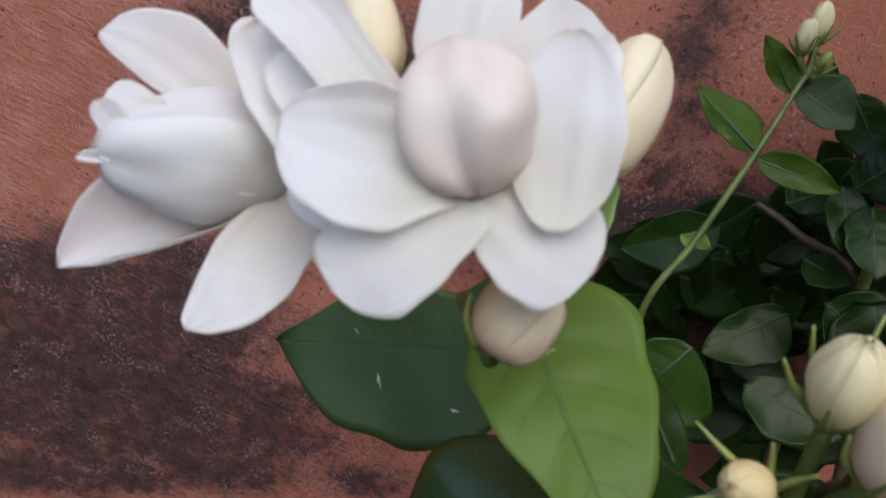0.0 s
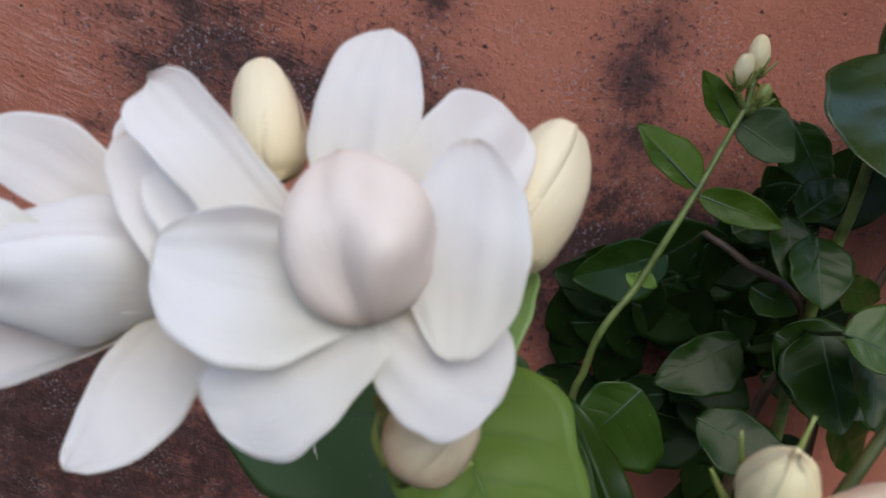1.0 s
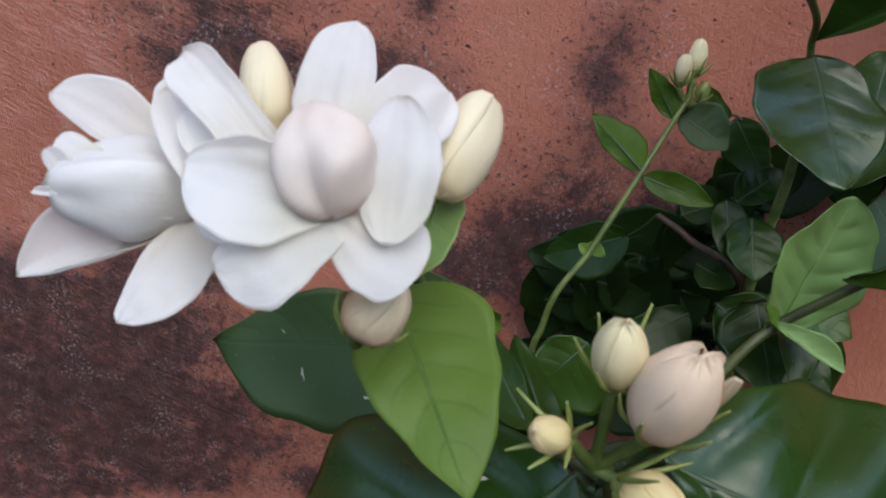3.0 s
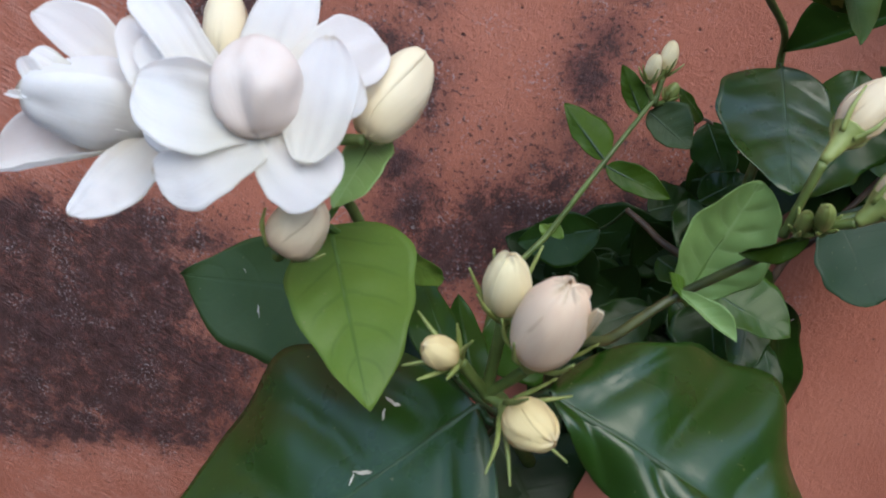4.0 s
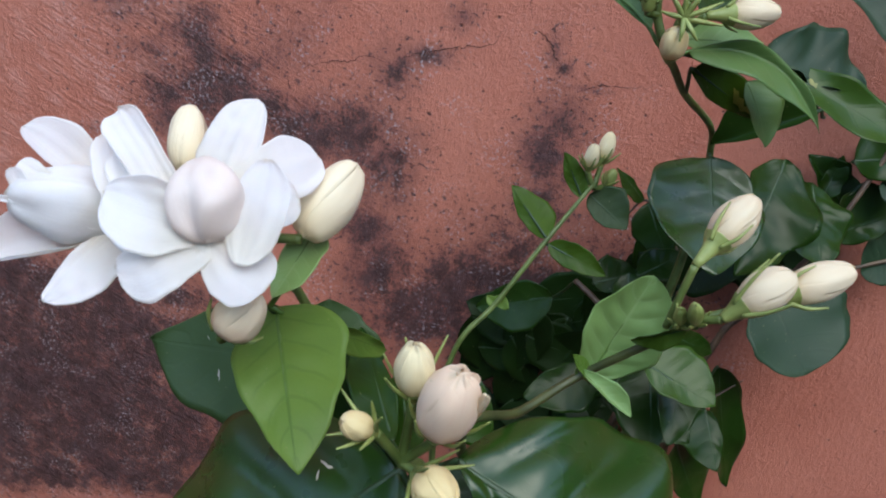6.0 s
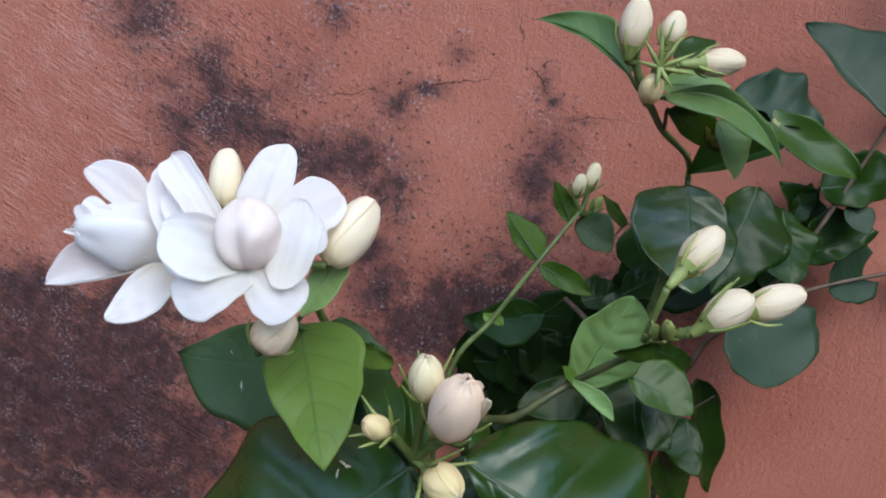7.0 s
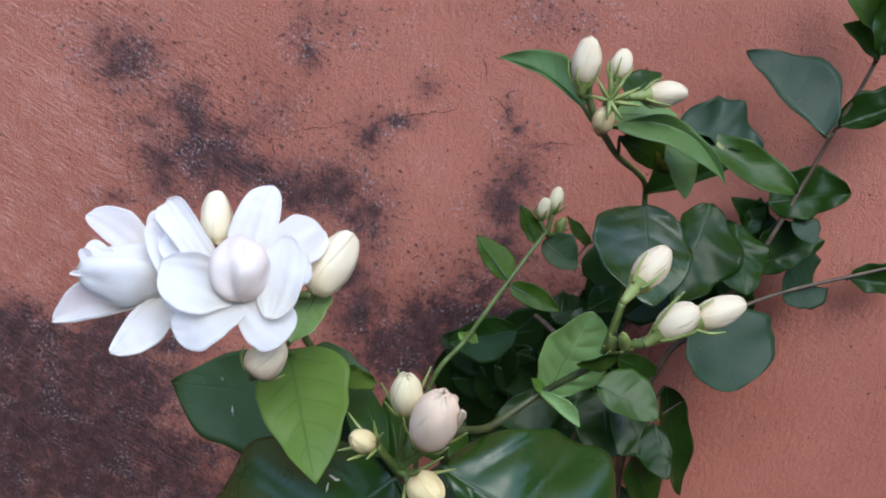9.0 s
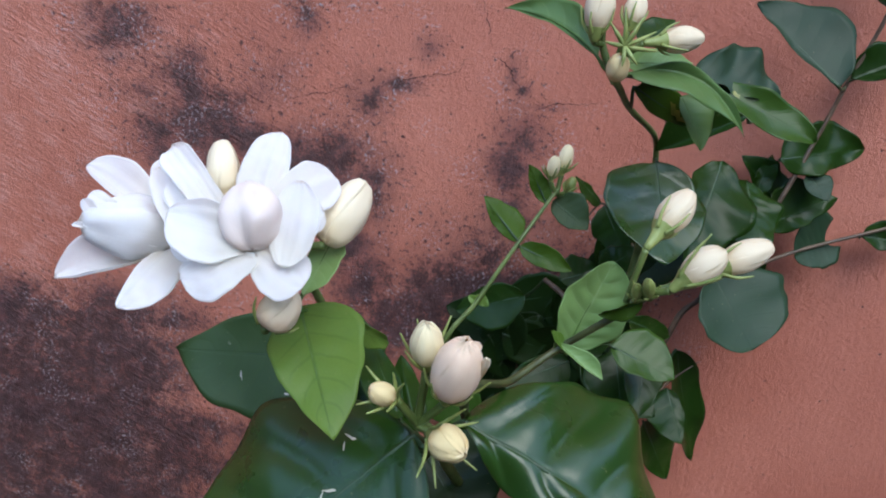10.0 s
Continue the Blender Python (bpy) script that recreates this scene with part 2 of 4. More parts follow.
def blade(base, tip, a, b, shape, bow=0.0, cup=0.0, wave=0.0, waves=2.0, quilt=0.0, veins=6.0, curl=0.0, roll=0.0,
          thick=0.00014, nu=30, nv=8, seed=0, lobes=0.0, fold=1.0, ragged=0.03, lump=0.0, bend=0.0, pleat=0.0):
    """Verts, faces and uvs of a leaf or petal between its base and tip, as wide as the two points on its sides."""
    base, tip, a, b = (np.array(q, float) for q in (base, tip, a, b))
    axis = tip - base
    length = np.linalg.norm(axis)
    way = axis / length
    sides = []
    for s in (a, b):
        t = float(np.clip((s - base).dot(way) / length, 0.15, 0.85))
        off = s - base
        off = off - way * off.dot(way)
        sides.append(off / float(shape(t)))
    normal = unit(np.cross(way, unit(sides[1] - sides[0])))
    if normal[1] > 0:
        normal = -normal
    turned = unit(sides[1] - sides[0])
    dice = random.Random(seed)
    ph = [dice.uniform(0, 6.28) for _ in range(4)]
    us = np.linspace(0, 1, nu + 1)
    vs = np.linspace(-1, 1, 2 * nv + 1)
    top, uvs = [], []
    for u in us:
        w = max(float(shape(u)), 0.015)
        mid = base + axis * u + normal * length * (bow * 4 * u * (1 - u) - curl * max(0.0, u - 0.45) ** 2 * 3.3) + turned * length * bend * 4 * u * (1 - u)
        for v in vs:
            av = abs(v)
            g = fold * av + (1 - fold) * v * v
            s = 0.5 * (sides[1] - sides[0]) * v + 0.5 * (sides[0] + sides[1]) * g
            lift = cup * length * av ** 2 * w
            lift += wave * length * av ** 1.5 * math.sin(2 * math.pi * waves * u + ph[0 if v < 0 else 1])
            lift += 1.3 * quilt * (abs(math.cos(math.pi * veins * (u - 0.2 * av ** 1.4))) ** 0.8 - 0.5) * math.sin(math.pi * min(av * 1.05, 1)) ** 0.7 * w
            lift += roll * length * max(0.0, u - 0.55) * v
            lift += pleat * (math.sin(6.5 * v + ph[2]) + 0.6 * math.sin(13 * v + ph[3])) * (1.15 - u) * min(1.0, 4 * u)
            back = -lobes * length * av ** 2 * max(0.0, 0.35 - u) * 2
            edge = 1 + ragged * math.sin(9 * u + ph[2] + v) + 0.6 * ragged * math.sin(23 * u + ph[3]) * av
            if lump:
                q = mid + s * w
                lift += lump * noise.noise(Vector(q) * 90) + 0.35 * lump * noise.noise(Vector(q) * 260)
            top.append(mid + s * w * edge + normal * lift + way * back)
            uvs.append((u, 0.5 + 0.5 * v))
    top = np.array(top)
    n, m = len(us), len(vs)
    under = top - normal * thick
    verts = np.vstack([top, under])
    faces = []
    for i in range(n - 1):
        for j in range(m - 1):
            q = (i * m + j, i * m + j + 1, (i + 1) * m + j + 1, (i + 1) * m + j)
            faces.append(q)
            faces.append(tuple(k + n * m for k in q[::-1]))
    rim = [j for j in range(m)] + [i * m + m - 1 for i in range(1, n)] + [(n - 1) * m + j for j in range(m - 2, -1, -1)] + [i * m for i in range(n - 2, 0, -1)]
    for k in range(len(rim)):
        p, q = rim[k], rim[(k + 1) % len(rim)]
        faces.append((q, p, p + n * m, q + n * m))
    mids = top.reshape(n, m, 3)[:, nv]
    return verts, faces, uvs + uvs, mids, normal


SEED = [1]


def leaf(shoot, base, tip, a, b, material, joint=None, rib=0.0007, label="", shape=shape_leaf, stalk=None, scars=(), scar_material=None, **more):
    """A leaf with its midrib and stalk; joint: where the stalk meets the stem."""
    SEED[0] += 1
    more.setdefault("cup", 0.05)
    more.setdefault("wave", 0.02)
    more.setdefault("ragged", 0.045)
    more.setdefault("quilt", 0.00016)
    more.setdefault("lump", 0.0004)
    verts, faces, uvs, mids, normal = blade(base, tip, a, b, shape, seed=SEED[0], **more)
    ob = part("leaf", verts, faces, material, shoot, label, uvs, origin=base)
    nu, nv = more.get("nu", 30), more.get("nv", 8)
    for k, (u, v, reach, wide, turn) in enumerate(scars):
        grid = np.asarray(verts)[: (nu + 1) * (2 * nv + 1)].reshape(nu + 1, 2 * nv + 1, 3)
        i, j = int(u * (nu - 1)), int((v + 1) * nv * 0.999)
        p, e1 = grid[i, j], unit(grid[i + 1, j] - grid[i, j])
        e2 = unit(np.cross(e1, normal))
        dice = random.Random(k + SEED[0])
        way, cross = e1 * math.cos(turn) + e2 * math.sin(turn), e2 * math.cos(turn) - e1 * math.sin(turn)
        up, down = [], []
        for g in np.linspace(-1, 1, 7):
            w = wide * (1 - g * g) * dice.uniform(0.4, 1.2) + 0.00005
            c = p + way * g * reach / 2 + cross * dice.uniform(-0.3, 0.3) * wide + normal * 0.00022
            up.append(c + cross * w / 2)
            down.append(c - cross * w / 2)
        part("scar", up + down, [(q, q + 1, q + 8, q + 7) for q in range(6)], scar_material or SCAR, ob)
    run = list(mids[:-2:3] - normal * rib * 0.75)
    if joint is not None:
        j = np.array(joint, float)
        run = [j, (j * 0.5 + run[0] * 0.5) + np.array((0, 0.0, -0.001))] + run
    tv, tf = tube(smooth_line(run, 3), [rib * 1.1, rib, rib * 0.8, rib * 0.3], 6)
    part("midrib", tv, tf, stalk or (RIB_DARK if material in (LEAF_DARK, LEAF_GLOSSY, LEAF_GREEN, LEAF_MID, LEAF_PAINTED_SHADE, LEAF_DULL, LEAF_OLIVE) else RIB_LIGHT), ob)
    return ob


def petal(flower, base, tip, a, b, material=None, **more):
    SEED[0] += 1
    more.setdefault("cup", 0.12)
    more.setdefault("wave", 0.012)
    more.setdefault("waves", 1.6)
    shape = more.pop("shape", shape_petal)
    more.setdefault("nv", 14)
    verts, faces, uvs, mids, normal = blade(base, tip, a, b, shape, seed=SEED[0], thick=0.00035, fold=0.15, ragged=0.025, lump=0.0010, pleat=0.00022, **more)
    return part("petal", verts, faces, material or PETAL_WHITE, flower, "", uvs, origin=base)


def wrap(foot, tip, radius, turn, span, inner, outer, twist, opening=0.0, nu=18, nv=16, blunt=0.55, low=0.0, high=1.0, lump=0.0, dent=None, ribs=0.0, crown=0.0):
    """One petal that wraps round a bud's axis: it lies deep at one edge and proud at the other."""
    foot, tip = np.array(foot, float), np.array(tip, float)
    axis = tip - foot
    way = unit(axis)
    side = unit(np.cross(way, (0.21, 0.93, 0.3)))
    up = np.cross(way, side)
    verts, uvs, faces = [], [], []
    for k in range(2):
        for i in range(nu + 1):
            rim = high - 0.05 * math.sin(3.1 * turn) if high < 1 else 1.0
            s = low + (rim - low) * i / nu
            for j in range(nv + 1):
                g = j / nv
                phi = turn + span * (g - 0.5) * (1 - 0.12 * s) + twist * s
                r = radius * (inner + (outer - inner) * g)
                body = max(math.sin(math.pi * min(s, 1) ** 0.86), 0.0) ** blunt if s < 1 else 0.0
                body = max(body, 0.03 * s, crown * (0.8 + 0.2 * math.sin(4 * phi)) if s > 0.5 else 0.0)
                r = r * body + radius * opening * max(0.0, s - 0.5) ** 2 * 2.2
                r -= k * 0.00025
                if dent:
                    r -= radius * dent[2] * math.exp(-((phi - dent[0]) / dent[3]) ** 2 - ((s - dent[1]) / dent[4]) ** 2)
                r *= 1 - ribs * (1 - abs(math.sin(2.5 * phi + 0.6 * math.sin(2 * phi)))) ** 3 * min(1.0, 0.25 + s)
                if lump:
                    r += lump * noise.noise(Vector((math.cos(phi) * 1.3, math.sin(phi) * 1.3, s * 2.2)) + Vector(foot) * 50) * min(1, 4 * s * (1 - s) + 0.1)
                bend = 1 - 0.05 * math.cos(3 * phi) * s - 0.03 * math.cos(8 * phi + 1) * s * s
                verts.append(foot + axis * s * (1 + 0.03 * (g - 0.5) + crown * 0.16 * math.sin(5 * phi + turn) * s ** 4) + r * bend * (math.cos(phi) * side + math.sin(phi) * up))
                uvs.append((0.35 + 0.65 * s, g))
    m, n = nv + 1, nu + 1
    for i in range(nu):
        for j in range(nv):
            q = (i * m + j, i * m + j + 1, (i + 1) * m + j + 1, (i + 1) * m + j)
            faces.append(q)
            faces.append(tuple(x + n * m for x in q[::-1]))
    rim = [j for j in range(m)] + [i * m + m - 1 for i in range(1, n)] + [(n - 1) * m + j for j in range(m - 2, -1, -1)] + [i * m for i in range(n - 2, 0, -1)]
    for k in range(len(rim)):
        p, q = rim[k], rim[(k + 1) % len(rim)]
        faces.append((q, p, p + n * m, q + n * m))
    return verts, faces, uvs


def bud(shoot, foot, tip, width, material, joint=None, sepals=6, sepal_length=0.012, spread=0.5, petals=4, twist=0.9, opening=0.0, label="",
        stalk_radius=0.0011, calyx_length=0.35, blunt=0.43, turn=0.0, high=1.0, cup=True, ribs=0.0, crown=0.0):
    """A jasmine bud: wrapped petals, a calyx cup with thread-like sepals, and its stalk."""
    SEED[0] += 1
    dice = random.Random(SEED[0])
    foot, tip = np.array(foot, float), np.array(tip, float)
    axis = tip - foot
    length = np.linalg.norm(axis)
    way = axis / length
    radius = width / 2
    v, f, uv = wrap(foot, tip + axis * 0.008, radius * 0.95, 0, 2 * math.pi, 1, 1, twist, nv=18, nu=14, blunt=blunt, ribs=ribs)
    ob = part("bud", v, f, material, shoot, label, uv, origin=foot)
    for k in range(petals):
        v, f, uv = wrap(foot, tip, radius, turn + 2 * math.pi * k / petals + dice.uniform(-0.15, 0.15), 2 * math.pi / petals * 1.5, 0.996, 1.0, twist,
                        opening if k == 0 else opening * 0.25, blunt=blunt, high=high, lump=radius * 0.09, nu=22, nv=20, ribs=ribs, crown=crown)
        part("petal", v, f, material, ob, "", uv)
    side = unit(np.cross(way, (0.13, 0.9, 0.41)))
    up = np.cross(way, side)
    neck = min(radius * 0.55, 0.0026)
    start = foot - way * length * calyx_length * 0.55
    if cup:
        line = [start, foot - way * length * 0.12, foot + way * length * 0.03, foot + way * length * 0.1]
        tv, tf = tube(smooth_line(line, 4), [stalk_radius * 1.1, neck * 0.75, neck * 1.15, neck * 1.4], 10)
        part("calyx", tv, tf, CALYX, ob)
    for k in range(sepals):
        phi = 2 * math.pi * k / sepals + dice.uniform(-0.25, 0.25)
        out = math.cos(phi) * side + math.sin(phi) * up
        reach = sepal_length * dice.uniform(0.75, 1.15)
        wide = spread * dice.uniform(0.6, 1.3)
        p0 = foot - way * length * 0.03 + out * neck * 0.9
        p1 = p0 + way * reach * 0.4 + out * (radius * 0.48 + reach * 0.22 * wide)
        p2 = p0 + way * reach * (1 - 0.3 * wide) + out * (radius * 0.55 + reach * 0.65 * wide)
        tv, tf = tube(smooth_line([p0, p1, p2], 5), [0.0006, 0.00048, 0.0002], 6)
        part("sepal", tv, tf, CALYX, ob)
    if joint is not None:
        j = np.array(joint, float)
        mid = (start + j) / 2 - way * length * 0.02
        tv, tf = tube(smooth_line([j, mid, start], 6), [stalk_radius * 1.15, stalk_radius, stalk_radius * 1.1], 8)
        part("pedicel", tv, tf, STEM_GREEN, ob)
    return ob


def stem(shoot, points, radii, material=None, label="", knobs=0.05):
    line = smooth_line(points, 8)
    v, f = tube(line, radii, 10, knobs)
    return part("stem", v, f, material or STEM_GREEN, shoot, label)


def shoot(label, x, y):
    """The empty that carries one shoot of the bush, where it leaves the soil."""
    ob = new("jasmine_shoot")
    ob.location = (x, y, 0)
    WORLD_PLACE[ob] = Vector((x, y, 0))
    return tagged(ob, label, "jasmine", "shoots of the jasmine bush")


# ---- setting: wall and ground ----
def wall_material():
    m = Nodes("plaster_wall")
    place = m.place()
    split = m.tree.nodes.new("ShaderNodeSeparateXYZ")
    m.put(split.inputs[0], place)
    warp = m.math("MULTIPLY", m.math("SUBTRACT", m.noise(place, 28.0, 4.0, 0.65), 0.5), 1.3)
    # patches of mould and, behind leaves, painted shade: x, z, half width, half height, density
    upper = (
        (-0.102, 1.036, 0.013, 0.013, 0.95), (-0.117, 1.030, 0.008, 0.005, 0.70), (-0.091, 1.027, 0.004, 0.011, 0.65), (-0.071, 1.013, 0.011, 0.010, 1.00), (-0.095, 1.003, 0.010, 0.005, 0.80),
        (-0.063, 0.988, 0.016, 0.015, 1.10), (-0.089, 0.978, 0.008, 0.018, 1.05), (-0.048, 1.000, 0.008, 0.006, 0.85), (-0.027, 1.010, 0.012, 0.012, 0.50), (-0.035, 0.978, 0.013, 0.008, 0.95),
        (-0.013, 0.969, 0.019, 0.012, 1.00), (0.011, 0.970, 0.014, 0.013, 1.05), (0.026, 0.956, 0.011, 0.020, 0.90), (-0.002, 1.046, 0.004, 0.006, 0.90), (-0.004, 1.056, 0.006, 0.013, 0.50),
        (0.011, 1.063, 0.011, 0.007, 0.50), (0.030, 1.004, 0.007, 0.010, 0.85), (0.046, 1.014, 0.007, 0.003, 0.90), (0.062, 1.034, 0.004, 0.004, 0.70), (-0.114, 0.956, 0.010, 0.003, 0.65),
    )
    lower = (
        (-0.186, 0.838, 0.046, 0.019, 1.90), (-0.130, 0.867, 0.030, 0.011, 1.10), (-0.154, 0.821, 0.035, 0.016, 1.80), (-0.185, 0.763, 0.069, 0.024, 2.00), (-0.094, 0.860, 0.020, 0.006, 0.95),
        (-0.197, 0.793, 0.047, 0.018, 1.90), (-0.126, 0.753, 0.044, 0.016, 1.50), (0.019, 0.918, 0.010, 0.011, 0.95), (0.026, 0.893, 0.013, 0.017, 1.10), (0.050, 0.871, 0.020, 0.015, 1.30),
        (0.068, 0.889, 0.013, 0.017, 1.20), (-0.087, 0.963, 0.009, 0.004, 0.80), (-0.077, 0.957, 0.006, 0.004, 0.60), (-0.201, 0.865, 0.022, 0.007, 1.20),
        (-0.234, 0.712, 0.036, 0.013, 1.80), (-0.130, 0.721, 0.024, 0.012, 1.60), (-0.048, 0.719, 0.014, 0.009, 1.20), (-0.229, 0.795, 0.016, 0.011, 1.50),
    )
    # mould here is thickened to put the thicket's deep shade on the wall
    mould_and_shade = (
        (0.106, 1.022, 0.003, 0.006, 0.75), (0.111, 1.015, 0.003, 0.003, 0.80), (0.122, 1.006, 0.008, 0.002, 0.70), (0.114, 0.990, 0.008, 0.013, 0.75), (0.107, 0.968, 0.008, 0.011, 0.95),
        (0.109, 0.947, 0.010, 0.015, 0.80), (0.108, 0.888, 0.025, 0.017, 1.40), (0.127, 0.868, 0.028, 0.018, 1.50), (0.124, 1.074, 0.012, 0.006, 0.40), (0.099, 0.917, 0.021, 0.015, 0.80),
        (0.150, 0.894, 0.021, 0.023, 1.20),
    )
    total = None
    for x, z, w, h, d in (*upper, *lower, *mould_and_shade):
        w, h, d = w * 2.25, h * 2.25, d + 0.2
        dx = m.math("MULTIPLY", m.math("SUBTRACT", split.outputs[0], x), 1 / w)
        dz = m.math("MULTIPLY", m.math("SUBTRACT", split.outputs[2], z), 1 / h)
        r = m.math("SQRT", m.math("ADD", m.math("MULTIPLY", dx, dx), m.math("MULTIPLY", dz, dz)))
        body = m.math("MULTIPLY", m.math("SUBTRACT", 1.35, m.math("ADD", r, warp)), d)
        total = body if total is None else m.math("MAXIMUM", total, body)
    halo = m.step(total, -1.3, 0.6)
    total = m.math("MAXIMUM", total, 0.0)
    coarse = m.step(m.noise(place, 95.0, 10.0, 0.86), 0.28, 0.72)
    grit = m.noise(place, 850.0, 3.0, 0.7)
    cover = m.math("ADD", m.math("MULTIPLY", m.step(total, 0.0, 1.7), 0.80), m.math("MULTIPLY", m.step(m.noise(place, 14.0), 0.45, 0.75), 0.14))
    field = m.math("ADD", m.math("MULTIPLY", coarse, 0.85), m.math("MULTIPLY", m.math("SUBTRACT", grit, 0.5), 0.9))
    mould = m.step(m.math("ADD", field, cover), 0.88, 1.28)
    fleck = m.math("ADD", m.noise(place, 300.0, 4.0, 0.72), m.math("MULTIPLY", halo, 0.17))
    mould = m.math("MAXIMUM", mould, m.math("MULTIPLY", m.step(fleck, 0.725, 0.78), 0.9))
    stain = m.math("MULTIPLY", m.step(m.math("ADD", total, m.math("MULTIPLY", coarse, 0.5)), 0.2, 1.8), m.math("ADD", 0.44, m.math("MULTIPLY", m.step(m.noise(place, 22.0, 4.0), 0.35, 0.65), 0.44)))
    # red lime paint, chalky and brushed
    along = m.math("SUBTRACT", m.math("MULTIPLY", split.outputs[0], 0.86), m.math("MULTIPLY", split.outputs[2], 0.5))
    across = m.math("ADD", m.math("MULTIPLY", split.outputs[0], 0.5), m.math("MULTIPLY", split.outputs[2], 0.86))
    brush = m.node("ShaderNodeCombineXYZ", m.math("MULTIPLY", along, 85.0), 0.0, m.math("MULTIPLY", m.math("ADD", across, m.math("MULTIPLY", m.noise(place, 50.0), 0.004)), 520.0))
    swept = m.step(m.math("ADD", split.outputs[0], m.math("MULTIPLY", m.noise(place, 12.0), 0.12)), 0.12, -0.06)
    strokes = m.math("MULTIPLY", m.math("ADD", m.noise(brush, 1.0, 4.0, 0.62), m.math("MULTIPLY", m.math("SUBTRACT", m.noise(place, 60.0, 3.0), 0.5), 0.7)), m.math("ADD", 0.3, m.math("MULTIPLY", swept, 0.7)))
    runs = m.noise(m.node("ShaderNodeCombineXYZ", m.math("MULTIPLY", split.outputs[0], 330.0), 0.0, m.math("MULTIPLY", split.outputs[2], 120.0)), 1.0, 4.0, 0.6)
    broad = m.noise(place, 9.0, 3.0)
    paint = m.mix(m.step(broad, 0.3, 0.7), (0.45, 0.150, 0.099), (0.54, 0.197, 0.134))
    paint = m.mix(m.math("MULTIPLY", m.step(strokes, 0.45, 0.70), 0.42), paint, (0.66, 0.35, 0.295))
    paint = m.mix(m.math("MULTIPLY", m.step(m.noise(place, 240.0), 0.56, 0.72), 0.25), paint, (0.24, 0.075, 0.055))
    pits = m.tree.nodes.new("ShaderNodeTexVoronoi")
    pits.inputs["Scale"].default_value = 230.0
    m.put(pits.inputs["Vector"], place)
    chance = m.node("ShaderNodeSeparateColor", pits.outputs["Color"])
    pit = m.math("MULTIPLY", m.math("SUBTRACT", 1.0, m.step(pits.outputs["Distance"], 0.03, 0.26)), m.step(chance, 0.93, 0.95))
    paint = m.mix(pit, paint, (0.06, 0.03, 0.028))
    paint = m.mix(stain, paint, (0.13, 0.052, 0.050))
    colour = m.mix(m.math("MULTIPLY", mould, 0.9), paint, m.mix(m.step(m.noise(place, 120.0, 4.0), 0.35, 0.7), (0.036, 0.018, 0.020), (0.085, 0.046, 0.048)))
    lime = m.step(m.noise(place, 520.0, 3.0, 0.7), 0.555, 0.61)
    lime = m.math("MULTIPLY", lime, halo)
    lime = m.math("MULTIPLY", lime, m.step(m.noise(place, 48.0, 4.0), 0.47, 0.64))
    colour = m.mix(m.math("MULTIPLY", lime, 0.62), colour, (0.46, 0.43, 0.46))
    height = m.math("ADD", m.math("ADD", m.math("MULTIPLY", strokes, 1.6), m.math("MULTIPLY", runs, 1.0)), m.math("MULTIPLY", grit, 0.8))
    grain = m.noise(place, 300.0, 4.0, 0.65)
    height = m.math("ADD", height, m.math("MULTIPLY", grain, 0.6))
    height = m.math("ADD", height, m.math("MULTIPLY", coarse, 0.35))
    height = m.math("ADD", m.math("SUBTRACT", height, m.math("MULTIPLY", pit, 0.8)), m.math("MULTIPLY", lime, 0.5))
    m.set(Base_Color=colour, Roughness=0.5, Normal=m.bump(height, 1.0, 0.0008))
    m.shader.inputs["Specular IOR Level"].default_value = 0.4
    return m.mat


def box(lo, hi):
    x0, y0, z0 = lo
    x1, y1, z1 = hi
    v = [(x0, y0, z0), (x1, y0, z0), (x1, y1, z0), (x0, y1, z0), (x0, y0, z1), (x1, y0, z1), (x1, y1, z1), (x0, y1, z1)]
    f = [(3, 2, 1, 0), (4, 5, 6, 7), (0, 1, 5, 4), (1, 2, 6, 5), (2, 3, 7, 6), (3, 0, 4, 7)]
    return v, f


WALL = wall_material()
wall_back = part("wall_back", *box((-4.0, 0.0, 0.0), (4.0, 0.22, 2.4)), WALL, origin=(0, 0, 0))
wall_back.data.polygons.foreach_set("use_smooth", [False] * 6)
tagged(wall_back, "red painted rough plaster wall stained with black mould", "wall", kind="structure")

crack_paint = Nodes("crack_shadow")
crack_paint.set(Base_Color=(0.05, 0.025, 0.022), Roughness=0.95)


def crack(points, width, seed):
    """A jagged hairline split in the plaster."""
    dice = random.Random(seed)
    line = smooth_line(points, 7)
    v, f = [], []
    for k, p in enumerate(line):
        w = width * (0.35 + dice.random()) * math.sin(math.pi * (0.06 + 0.88 * k / (len(line) - 1)))
        drift = np.array((dice.uniform(-1, 1), 0, dice.uniform(-1, 1))) * 0.0007
        ahead = unit(line[min(k + 1, len(line) - 1)] - line[max(k - 1, 0)])
        side = np.array((-ahead[2], 0, ahead[0]))
        for sign in (-1, 1):
            v.append(np.array((p[0], -0.0003, p[2])) + drift + side * sign * w / 2)
    for k in range(len(line) - 1):
        f.append((2 * k, 2 * k + 1, 2 * k + 3, 2 * k + 2))
    part("crack", v, f, crack_paint.mat, wall_back)


